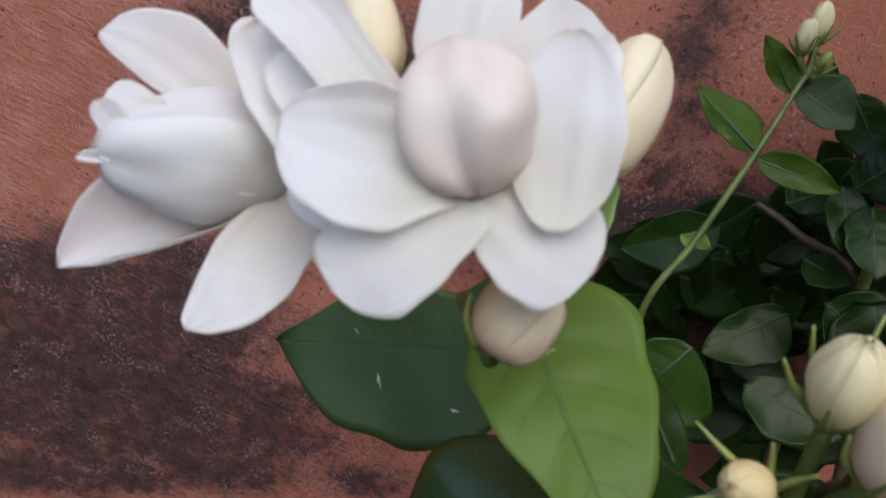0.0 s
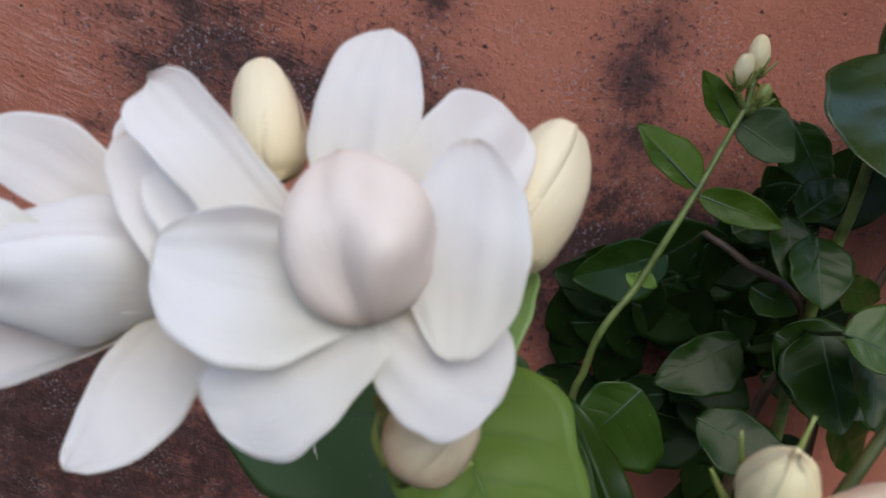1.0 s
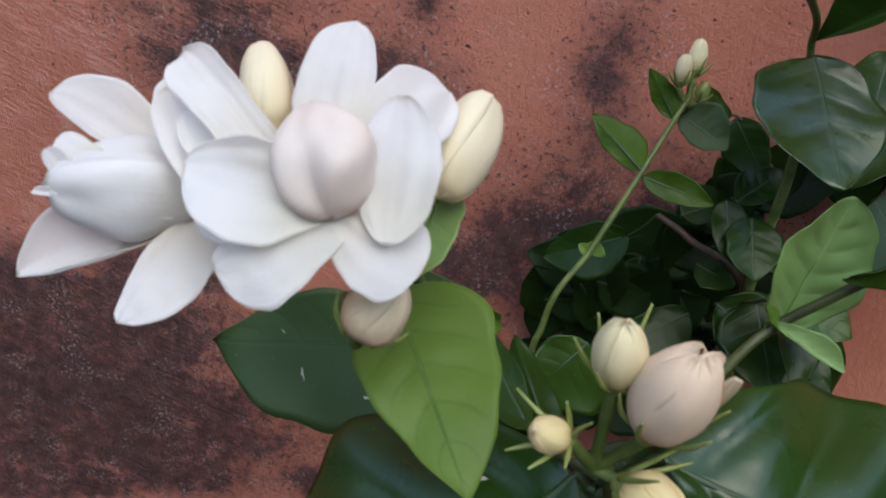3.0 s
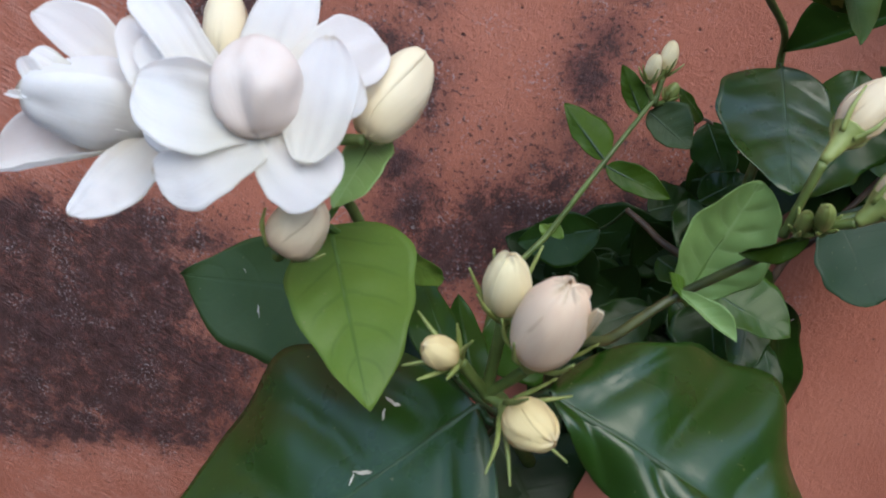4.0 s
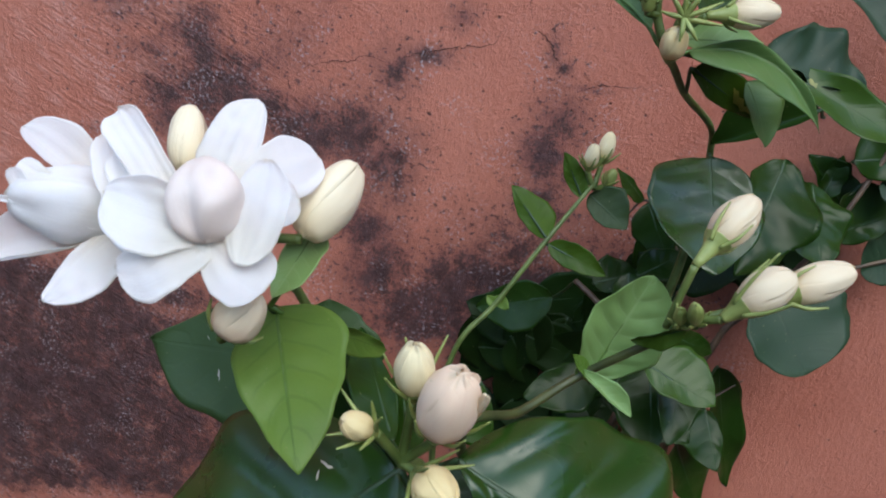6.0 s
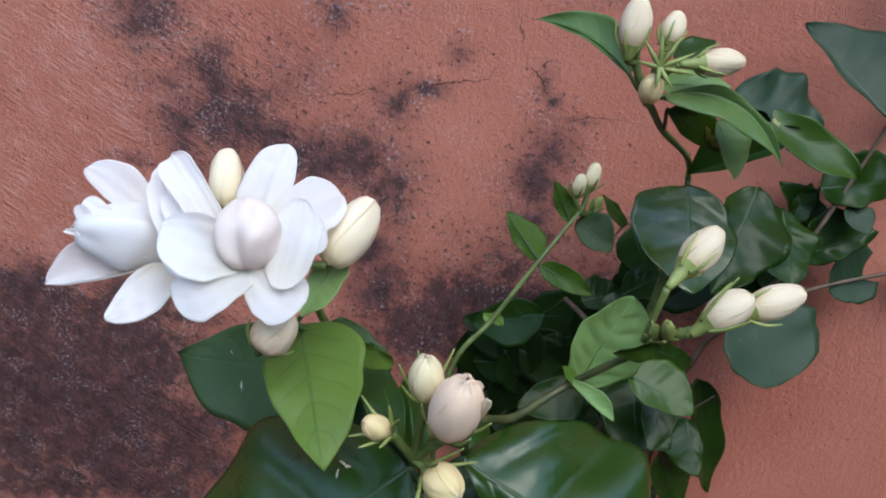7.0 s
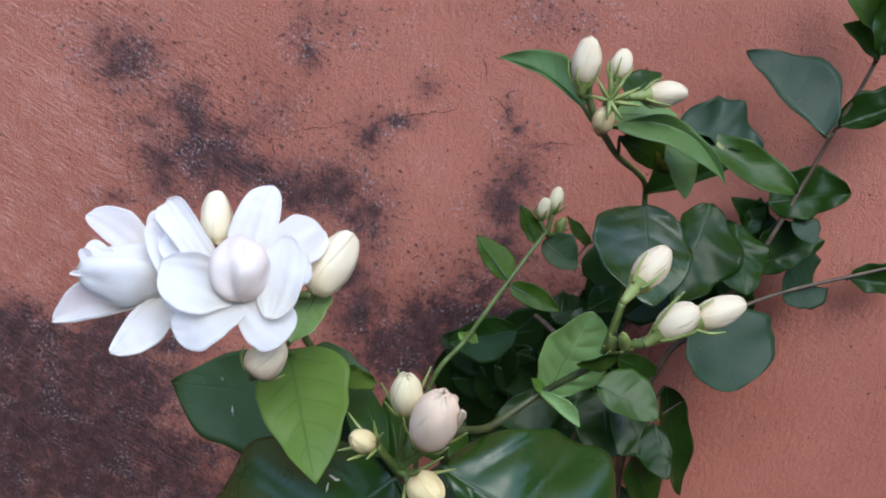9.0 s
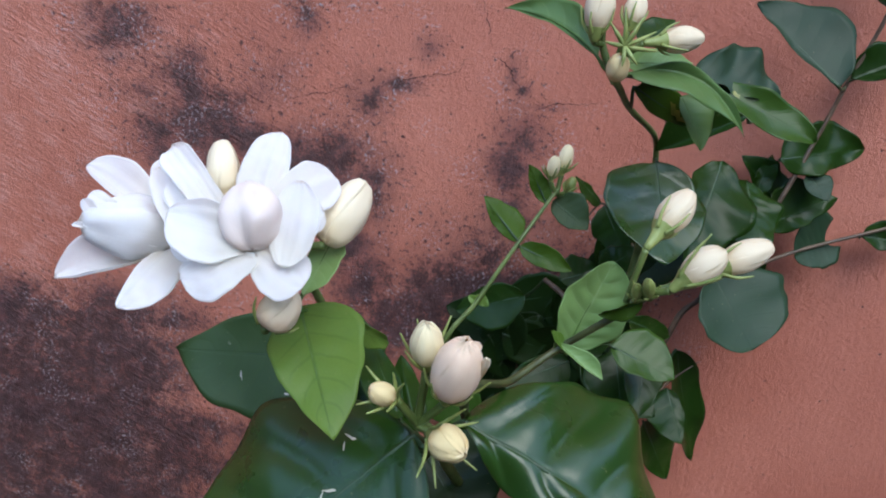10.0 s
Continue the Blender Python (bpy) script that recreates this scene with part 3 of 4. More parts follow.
crack([(-0.0200, 0.0000, 0.9990), (-0.0090, 0.0000, 1.0050), (0.0010, 0.0000, 1.0070), (0.0090, 0.0000, 1.0080), (0.0140, 0.0000, 1.0110), (0.0260, 0.0000, 1.0090)], 0.0004, 1)
crack([(0.0320, 0.0000, 1.0110), (0.0440, 0.0000, 1.0160), (0.0550, 0.0000, 1.0180), (0.0630, 0.0000, 1.0200), (0.0750, 0.0000, 1.0220), (0.0800, 0.0000, 1.0280), (0.0850, 0.0000, 1.0300)], 0.0004, 2)
crack([(0.0940, 0.0000, 1.0320), (0.0990, 0.0000, 1.0290), (0.1030, 0.0000, 1.0260), (0.1060, 0.0000, 1.0200), (0.1100, 0.0000, 1.0150)], 0.0006, 3)
crack([(0.1190, 0.0000, 1.0040), (0.1250, 0.0000, 1.0070), (0.1320, 0.0000, 1.0090), (0.1410, 0.0000, 1.0090), (0.1520, 0.0000, 1.0100)], 0.0004, 4)
crack([(0.0870, 0.0000, 1.0610), (0.0900, 0.0000, 1.0520), (0.0920, 0.0000, 1.0430), (0.0930, 0.0000, 1.0360)], 0.0004, 5)
crack([(-0.0240, 0.0000, 1.0010), (-0.0230, 0.0000, 0.9910), (-0.0250, 0.0000, 0.9850)], 0.0003, 6)

# unseen walls, added to block low sky and steer the leaves' reflections
plain = Nodes("unseen_plaster")
pp = plain.place()
plain.set(Base_Color=plain.mix(plain.step(plain.noise(pp, 3.0, 5.0), 0.3, 0.7), (0.20, 0.20, 0.18), (0.32, 0.32, 0.29)), Roughness=0.9,
          Normal=plain.bump(plain.noise(pp, 90.0, 4.0), 0.6, 0.003))
# the added front wall is paler, to bounce soft light onto the flowers
bounce_paint = Nodes("bounce_paint")
wp = bounce_paint.place()
bounce_paint.set(Base_Color=bounce_paint.mix(bounce_paint.step(bounce_paint.noise(wp, 2.0, 5.0), 0.3, 0.7), (0.34, 0.33, 0.30), (0.46, 0.45, 0.42)), Roughness=0.9,
              Normal=bounce_paint.bump(bounce_paint.noise(wp, 90.0, 4.0), 0.6, 0.003))
for name, lo, hi in (("unseen_wall_front", (-2.4, -2.62, 0.0), (2.4, -2.4, 2.8)), ("unseen_wall_left", (-2.62, -2.62, 0.0), (-2.4, -0.002, 2.5)), ("unseen_wall_right", (2.4, -2.62, 0.0), (2.62, -0.002, 2.2))):
    unseen_wall = part(name, *box(lo, hi), bounce_paint.mat if name == "unseen_wall_front" else plain.mat, origin=(0, 0, 0))
    unseen_wall.data.polygons.foreach_set("use_smooth", [False] * 6)
    tagged(unseen_wall, "unseen plain wall added to shape the light and reflections", "wall", kind="structure")

soil = Nodes("soil")
sp = soil.place()
soil.set(Base_Color=soil.mix(soil.step(soil.noise(sp, 7.0, 5.0), 0.3, 0.7), (0.07, 0.045, 0.03), (0.15, 0.10, 0.065)), Roughness=0.95,
         Normal=soil.bump(soil.noise(sp, 60.0, 5.0), 0.8, 0.02))
ground = part("ground", [(-60, -60, 0), (60, -60, 0), (60, 60, 0), (-60, 60, 0)], [(0, 1, 2, 3)], soil.mat, origin=(0, 0, 0))
tagged(ground, "bare brown garden soil at the wall's foot", "ground", kind="structure")

# ---- shoot with the two open flowers ----
blossom = shoot("jasmine shoot with two open white double flowers", 0.10, -0.12)
HEART = (0.0400, -0.2240, 1.0200)
stem(blossom, [(0.10, -0.12, 0), (0.09, -0.13, 0.4), (0.0630, -0.1700, 0.8100), (0.0550, -0.2000, 0.9350), (0.0490, -0.1990, 0.9850), HEART], [0.004, 0.003, 0.0018, 0.0014, 0.0012])

flower = part("flower", *tube([(0.0297, -0.2175, 1.0175), (0.0332, -0.2236, 1.0203), (0.0393, -0.2364, 1.0270)], [0.0012, 0.0018, 0.0035], 10), CALYX, blossom, "wide open double white jasmine flower")
petal(flower, (0.0394, -0.2337, 1.0319), (0.0413, -0.2126, 1.0475), (0.0329, -0.2210, 1.0396), (0.0450, -0.2178, 1.0408), cup=0.06, bow=0.03, curl=0.03, shape=lambda u: shape_petal(u, 0.48, 0.5, 1.9))
petal(flower, (0.0427, -0.2338, 1.0311), (0.0567, -0.2162, 1.0361), (0.0473, -0.2183, 1.0394), (0.0557, -0.2217, 1.0296), cup=0.10, bow=0.05, shape=lambda u: shape_petal(u, 0.62, 0.55))
petal(flower, (0.0327, -0.2375, 1.0315), (0.0178, -0.2287, 1.0461), (0.0162, -0.2331, 1.0428), (0.0259, -0.2298, 1.0406), cup=0.07, bow=0.02, curl=-0.03, roll=0.12, shape=lambda u: shape_petal(u, 0.80, 0.95, 3.0))
petal(flower, (0.0281, -0.2388, 1.0229), (0.0144, -0.2275, 1.0408), (0.0161, -0.2361, 1.0312), (0.0235, -0.2308, 1.0341), cup=0.08)
petal(flower, (0.0299, -0.2375, 1.0290), (0.0184, -0.2311, 1.0386), (0.0189, -0.2363, 1.0333), (0.0255, -0.2321, 1.0355), cup=0.08)
petal(flower, (0.0404, -0.2405, 1.0288), (0.0209, -0.2429, 1.0345), (0.0287, -0.2395, 1.0370), (0.0323, -0.2465, 1.0237), cup=0.10, bow=0.03, curl=0.03, wave=0.02, shape=lambda u: shape_petal(u, 0.52, 0.5, 2.0))
petal(flower, (0.0359, -0.2401, 1.0274), (0.0198, -0.2400, 1.0265), (0.0261, -0.2376, 1.0317), (0.0277, -0.2429, 1.0218), cup=0.08)
petal(flower, (0.0415, -0.2425, 1.0270), (0.0244, -0.2471, 1.0201), (0.0295, -0.2435, 1.0246), (0.0371, -0.2496, 1.0172), cup=0.05, bow=0.05, shape=lambda u: shape_petal(u, 0.62, 0.5))
petal(flower, (0.0417, -0.2424, 1.0273), (0.0542, -0.2457, 1.0188), (0.0547, -0.2404, 1.0231), (0.0443, -0.2476, 1.0173), cup=0.06, bow=0.05, shape=lambda u: shape_petal(u, 0.66, 0.45))
petal(flower, (0.0496, -0.2466, 1.0242), (0.0512, -0.2336, 1.0412), (0.0448, -0.2407, 1.0318), (0.0571, -0.2402, 1.0322), cup=0.06, bow=-0.04, wave=0.03, nu=34, shape=lambda u: np.sin(np.pi * np.clip(u * 0.992 + 0.004, 0.003, 0.997)) ** 0.5)
petal(flower, (0.0429, -0.2384, 1.0290), (0.0558, -0.2288, 1.0314), (0.0512, -0.2287, 1.0366), (0.0538, -0.2338, 1.0268), cup=0.08)
petal(flower, (0.0409, -0.2413, 1.0272), (0.0391, -0.2448, 1.0214), (0.0367, -0.2435, 1.0241), (0.0434, -0.2428, 1.0241), cup=0.04)
# the round heart: a petal closed to a globe, with a dent
v, f, uv = wrap((0.0419, -0.2439, 1.0265), (0.0379, -0.2343, 1.0405), 0.0076, 2.3, 7.2, 0.985, 1.0, 0.0, 0.0, blunt=0.52, lump=0.0020, dent=(1.72, 0.46, 0.38, 0.62, 0.38), ribs=0.03, nu=34, nv=60)
part("petal", v, f, PETAL_GLOBE, flower, "large pinkish white petal closed over the heart", uv)

side_flower = part("flower", *tube([(0.0159, -0.2181, 1.0102), (0.0163, -0.2212, 1.0148), (0.0156, -0.2285, 1.0225)], [0.0012, 0.002, 0.0035], 10), CALYX, blossom, "half open white jasmine flower with a full round heart")
petal(side_flower, (0.0126, -0.2257, 1.0250), (-0.0062, -0.2259, 1.0391), (0.0010, -0.2213, 1.0394), (-0.0014, -0.2281, 1.0331), cup=0.10, bow=0.04, shape=lambda u: shape_petal(u, 0.62, 0.35, 1.9))
petal(side_flower, (0.0114, -0.2240, 1.0253), (0.0096, -0.2151, 1.0381), (0.0072, -0.2193, 1.0323), (0.0116, -0.2189, 1.0322), cup=0.10)
petal(side_flower, (0.0120, -0.2298, 1.0170), (-0.0120, -0.2392, 1.0130), (-0.0071, -0.2330, 1.0177), (-0.0010, -0.2396, 1.0119), cup=0.26, bow=0.03, shape=lambda u: shape_leaf(u, 0.5, 0.85))
petal(side_flower, (0.0170, -0.2308, 1.0202), (0.0083, -0.2483, 1.0109), (0.0089, -0.2404, 1.0143), (0.0215, -0.2390, 1.0139), cup=0.06, bow=0.03, shape=lambda u: shape_petal(u, 0.45, 0.6, 1.6))
petal(side_flower, (0.0123, -0.2313, 1.0265), (0.0117, -0.2288, 1.0320), (0.0086, -0.2306, 1.0306), (0.0153, -0.2284, 1.0289), cup=0.10)
# its heart: petals rolled round one another, frayed at the mouth
for k in range(3):
    v, f, uv = wrap((0.0162, -0.2269, 1.0222), (-0.0037, -0.2375, 1.0284), 0.0069, 0.2 + k * 2.094, 2.9, 0.86, 1.08, 0.8, 0.0, blunt=0.36, lump=0.0012, nu=26, nv=24)
    part("petal", v, f, PETAL_WHITE, side_flower, "", uv)
for turn, size, span in ((1.3, 0.0079, 3.7), (4.4, 0.0076, 3.4)):
    v, f, uv = wrap((0.0162, -0.2269, 1.0222), (-0.0037, -0.2375, 1.0284), size, turn, span, 0.98, 1.03, 0.25, 0.0, blunt=0.38, lump=0.0022, high=0.97, nu=26, nv=24)
    part("petal", v, f, PETAL_WHITE, side_flower, "", uv)
petal(side_flower, (0.0002, -0.2374, 1.0286), (-0.0027, -0.2364, 1.0340), (-0.0021, -0.2379, 1.0313), (0.0006, -0.2361, 1.0329), cup=0.16, nu=16, nv=6)
petal(side_flower, (0.0007, -0.2390, 1.0278), (-0.0044, -0.2403, 1.0287), (-0.0020, -0.2392, 1.0290), (-0.0019, -0.2399, 1.0277), cup=0.2, nu=14, nv=5, roll=0.3)
petal(side_flower, (0.0044, -0.2348, 1.0323), (-0.0021, -0.2338, 1.0345), (0.0000, -0.2327, 1.0349), (0.0009, -0.2362, 1.0316), cup=0.10, nu=16, nv=6)

bud(blossom, (0.0547, -0.2232, 1.0200), (0.0627, -0.2087, 1.0331), 0.0121, PETAL_BUTTER, HEART, sepals=0, cup=False, label="plump cream jasmine bud beside the open flower", blunt=0.40, calyx_length=0.04, petals=2, turn=5.0)
bud(blossom, (0.0271, -0.2188, 1.0302), (0.0228, -0.2071, 1.0417), 0.0090, PETAL_BUTTER, HEART, sepals=0, cup=False, label="pale yellow jasmine bud behind the open flower", blunt=0.38, petals=2, turn=1.0)
bud(blossom, (0.0435, -0.2417, 1.0044), (0.0492, -0.2384, 1.0134), 0.0106, PETAL_TAN, (0.0383, -0.2255, 1.0014), cup=False, label="short browned cream bud below the flower", sepals=2, sepal_length=0.006, blunt=0.34, calyx_length=0.15, ribs=0.08, crown=0.30)
KNOT = (0.0440, -0.2160, 0.9970)
leaf(blossom, (0.0440, -0.2120, 0.9950), (0.0610, -0.2480, 0.9760), (0.0380, -0.2220, 0.9880), (0.0660, -0.2240, 0.9870), LEAF_BRIGHT, KNOT, label="bright light green ovate leaf", cup=0.06, lump=0.0007, quilt=0.0006, bow=0.03, shape=lambda u: shape_leaf(u, 0.34, 1.05))
leaf(blossom, (0.0480, -0.1800, 0.9570), (-0.0130, -0.1720, 0.9510), (0.0240, -0.1910, 0.9360), (0.0130, -0.1670, 0.9640), LEAF_OLIVE, KNOT, label="dark green leaf with white scratches", cup=0.03, scars=((0.62, -0.25, 0.004, 0.0006, 1.2), (0.30, -0.55, 0.002, 0.0008, 0.3), (0.72, 0.35, 0.002, 0.0003, 0.8)))
leaf(blossom, (0.0550, -0.2050, 0.9860), (0.0660, -0.1770, 0.9630), (0.0620, -0.1880, 0.9670), (0.0610, -0.1880, 0.9750), LEAF_BRIGHT, KNOT, label="small bright green leaf")
leaf(blossom, (0.0480, -0.1700, 0.9400), (0.0430, -0.1600, 0.9680), (0.0290, -0.1650, 0.9590), (0.0610, -0.1600, 0.9520), LEAF_OLIVE, KNOT, label="dark leaf with a torn edge", cup=0.02, ragged=0.06)
leaf(blossom, (0.0549, -0.2122, 1.0179), (0.0504, -0.2316, 1.0087), (0.0494, -0.2204, 1.0146), (0.0589, -0.2193, 1.0147), LEAF_PALE, KNOT, label="pale green young leaf behind the bud", shape=lambda u: shape_leaf(u, 0.45, 0.8))

# ---- shoot with the cluster of cream buds and the two large leaves ----
cluster = shoot("jasmine shoot with a cluster of cream buds", 0.12, -0.13)
FORK = (0.0820, -0.2400, 0.9770)
stem(cluster, [(0.12, -0.13, 0), (0.12, -0.15, 0.5), (0.1030, -0.1900, 0.8590), (0.0880, -0.2260, 0.9570), FORK], [0.004, 0.003, 0.002, 0.0016, 0.0014])
bud(cluster, (0.0840, -0.2410, 0.9970), (0.0840, -0.2440, 1.0100), 0.0086, PETAL_CREAM, FORK, label="cream jasmine bud with thread-like sepals", sepal_length=0.011, ribs=0.16, crown=0.24, twist=0.3)
opening_bud = bud(cluster, (0.0900, -0.2440, 0.9900), (0.0940, -0.2500, 1.0090), 0.0124, PETAL_PINK, FORK, label="plump pinkish white bud starting to open", sepal_length=0.012, blunt=0.40, turn=1.2, petals=3, ribs=0.05, crown=0.22)
v, f, uv = wrap((0.0900, -0.2440, 0.9900), (0.0940, -0.2490, 1.0090), 0.0063, 0.9, 3.3, 0.99, 1.05, 0.3, 0.0, blunt=0.42, high=0.98, lump=0.0005, nu=24, nv=24)
part("petal", v, f, PETAL_PINK, opening_bud, "", uv)
petal(opening_bud, (0.0970, -0.2490, 0.9980), (0.0990, -0.2520, 1.0060), (0.0990, -0.2510, 1.0020), (0.0970, -0.2500, 1.0020), PETAL_IVORY, cup=-0.1, wave=0.0)
petal(opening_bud, (0.0940, -0.2520, 1.0030), (0.0970, -0.2490, 1.0090), (0.0940, -0.2520, 1.0090), (0.0980, -0.2500, 1.0060), PETAL_PINK, cup=-0.12, wave=0.03, nu=18, nv=6)
bud(cluster, (0.0760, -0.2460, 0.9890), (0.0710, -0.2500, 0.9940), 0.0062, PETAL_STRAW, FORK, label="small round cream bud", sepal_length=0.008, spread=0.9, blunt=0.5, ribs=0.07)
bud(cluster, (0.0870, -0.2440, 0.9770), (0.0950, -0.2520, 0.9780), 0.0098, PETAL_STRAW, FORK, label="round cream bud with spreading sepals", sepal_length=0.012, spread=0.8, blunt=0.45, ribs=0.10, crown=0.15)
leaf(cluster, (0.0800, -0.2320, 0.9670), (0.0144, -0.2654, 0.9186), (0.0241, -0.2193, 0.9548), (0.0850, -0.2590, 0.9510), LEAF_GLOSSY, (0.0840, -0.2320, 0.9630), rib=0.0010, label="large dark glossy leaf below the buds", scars=((0.18, -0.35, 0.005, 0.0012, 0.9), (0.22, -0.28, 0.003, 0.0006, 2.0), (0.32, -0.05, 0.005, 0.0010, 0.5), (0.36, -0.02, 0.003, 0.0006, 2.4)), cup=-0.06, wave=0.025, waves=2.3, quilt=0.0014, lump=0.0005, veins=5.0, nu=64, nv=16)
leaf(cluster, (0.0940, -0.2360, 0.9760), (0.1510, -0.2470, 0.9470), (0.1370, -0.2150, 0.9730), (0.1080, -0.2460, 0.9640), LEAF_GLOSSY, (0.0850, -0.2320, 0.9660), rib=0.0010, label="large dark glossy quilted leaf below the buds", cup=-0.07, wave=0.05, waves=2.4, ragged=0.06, quilt=0.0018, lump=0.0005, veins=4.0, bow=0.04, nu=64, nv=16, shape=lambda u: shape_leaf(u, 0.5, 0.8))

# ---- shoot with the pale leaf and three buds ----
pale = shoot("jasmine shoot with pale young leaves and ivory buds", 0.14, -0.12)
CROWN = (0.1440, -0.2140, 1.0080)
stem(pale, [(0.14, -0.12, 0), (0.13, -0.14, 0.5), (0.1080, -0.1900, 0.8880), (0.0940, -0.2320, 0.9780), (0.1070, -0.2160, 0.9770), (0.1200, -0.2040, 0.9810), (0.1330, -0.2060, 0.9930), (0.1390, -0.2080, 0.9990), CROWN],
     [0.004, 0.003, 0.0014, 0.0012, 0.0011, 0.0011, 0.0011, 0.0011], STEM_OLIVE)
leaf(pale, (0.1240, -0.2000, 0.9800), (0.1360, -0.1930, 1.0070), (0.1200, -0.1990, 0.9950), (0.1420, -0.1930, 0.9930), LEAF_PALE, (0.1210, -0.2040, 0.9820), label="pale green puckered young leaf", cup=0.08, quilt=0.0005, lump=0.0009, shape=lambda u: shape_leaf(u, 0.47, 0.72), nu=40, nv=12)
leaf(pale, (0.1420, -0.2120, 1.0040), (0.1310, -0.2070, 0.9960), (0.1360, -0.2110, 1.0020), (0.1390, -0.2110, 0.9980), LEAF_MID, rib=0.0005, label="narrow green leaf that clasps the stem", bow=0.05)
leaf(pale, (0.1200, -0.2040, 0.9840), (0.1340, -0.2120, 0.9770), (0.1280, -0.2090, 0.9790), (0.1310, -0.2070, 0.9820), LEAF_PALE, (0.1200, -0.2040, 0.9810), label="narrow folded light green leaf", cup=0.1, rib=0.0004, shape=lambda u: shape_leaf(u, 0.6))
leaf(pale, (0.1240, -0.2040, 0.9800), (0.1180, -0.2060, 0.9890), (0.1200, -0.2060, 0.9840), (0.1230, -0.2020, 0.9830), LEAF_BRIGHT, rib=0.0005, label="tiny light green leaf")
bud(pale, (0.1450, -0.2060, 1.0230), (0.1540, -0.1970, 1.0320), 0.0092, PETAL_IVORY, (0.1380, -0.2090, 1.0020), label="slender ivory bud with green sepals", sepals=4, sepal_length=0.009, spread=0.22, calyx_length=0.8, stalk_radius=0.0009)
bud(pale, (0.1510, -0.2160, 1.0130), (0.1610, -0.2140, 1.0220), 0.0094, PETAL_IVORY, CROWN, label="slender pinkish ivory bud with long sepals", sepals=4, sepal_length=0.014, spread=0.35, calyx_length=0.6, stalk_radius=0.0010)
bud(pale, (0.1610, -0.2120, 1.0160), (0.1760, -0.2060, 1.0210), 0.0088, PETAL_IVORY, CROWN, label="slender ivory white bud", sepals=3, sepal_length=0.010, spread=0.3, calyx_length=0.6, stalk_radius=0.0009)
bud(pale, (0.1430, -0.2140, 1.0070), (0.1410, -0.2190, 1.0140), 0.0036, CALYX, CROWN, label="tiny green bud", sepals=5, sepal_length=0.004, petals=3)
bud(pale, (0.1400, -0.2120, 1.0050), (0.1390, -0.2160, 1.0110), 0.0032, CALYX, CROWN, label="tiny green bud", sepals=5, sepal_length=0.004, petals=3)

# ---- slim shoot with small buds ----
slim = shoot("slim jasmine shoot with tiny buds at its tip", 0.10, -0.09)
stem(slim, [(0.10, -0.09, 0), (0.09, -0.10, 0.5), (0.0760, -0.1150, 0.8570), (0.0800, -0.1160, 0.9220), (0.0950, -0.1070, 0.9450), (0.1110, -0.0960, 0.9690), (0.1230, -0.0820, 0.9830), (0.1280, -0.0770, 0.9890)], [0.003, 0.0022, 0.0012, 0.0011, 0.0010, 0.0009, 0.0007])
TOP = (0.1270, -0.0780, 0.9860)
bud(slim, (0.1290, -0.0740, 0.9960), (0.1310, -0.0700, 1.0070), 0.0064, PETAL_CREAM, TOP, label="small cream bud", sepal_length=0.006)
bud(slim, (0.1240, -0.0780, 0.9940), (0.1250, -0.0780, 1.0040), 0.0058, PETAL_CREAM, TOP, label="small cream bud", sepal_length=0.007)
bud(slim, (0.1320, -0.0720, 0.9860), (0.1350, -0.0700, 0.9920), 0.0050, CALYX, TOP, label="small green bud", sepal_length=0.005)
leaf(slim, (0.1110, -0.0960, 0.9700), (0.0950, -0.0810, 0.9840), (0.1000, -0.0880, 0.9730), (0.1120, -0.0840, 0.9770), LEAF_MID, (0.1110, -0.0960, 0.9690), rib=0.0006, label="small mid green leaf")
leaf(slim, (0.1120, -0.0950, 0.9670), (0.1350, -0.1020, 0.9600), (0.1225, -0.1005, 0.9595), (0.1265, -0.0970, 0.9680), LEAF_MID, (0.1110, -0.0960, 0.9690), rib=0.0006, label="small mid green leaf")
leaf(slim, (0.1230, -0.0800, 0.9820), (0.1140, -0.0740, 0.9980), (0.1160, -0.0760, 0.9870), (0.1230, -0.0760, 0.9920), LEAF_MID, rib=0.0006, label="small mid green leaf")
leaf(slim, (0.1260, -0.0750, 0.9820), (0.1420, -0.0830, 0.9720), (0.1300, -0.0810, 0.9730), (0.1420, -0.0780, 0.9810), LEAF_OLIVE, rib=0.0004, label="small dark leaf in the shade")
leaf(slim, (0.0950, -0.1060, 0.9430), (0.0980, -0.1040, 0.9470), (0.0940, -0.1060, 0.9470), (0.1000, -0.1060, 0.9440), LEAF_BRIGHT, rib=0.0004, label="tiny leaf at a node", nu=14, nv=4)
leaf(slim, (0.0950, -0.1070, 0.9440), (0.0910, -0.1060, 0.9470), (0.0920, -0.1080, 0.9440), (0.0940, -0.1060, 0.9470), LEAF_BRIGHT, rib=0.0004, label="tiny leaf at a node", nu=14, nv=4)

# ---- upper shoot with the star-shaped calyx ----
star = shoot("upper jasmine shoot with white buds and a star calyx", 0.17, -0.06)
HUB = (0.1370, -0.1300, 1.0510)
stem(star, [(0.17, -0.06, 0), (0.165, -0.07, 0.5), (0.1610, -0.0700, 0.8580), (0.1670, -0.0750, 0.9590), (0.1720, -0.0660, 0.9820), (0.1730, -0.0550, 0.9990), (0.1680, -0.0680, 1.0130), (0.1510, -0.0980, 1.0310), (0.1420, -0.1200, 1.0440), HUB, (0.1330, -0.1300, 1.0600), (0.1320, -0.1300, 1.0660)],
     [0.004, 0.003, 0.002, 0.0016, 0.0014, 0.0013, 0.0013, 0.0014, 0.0014, 0.0013])
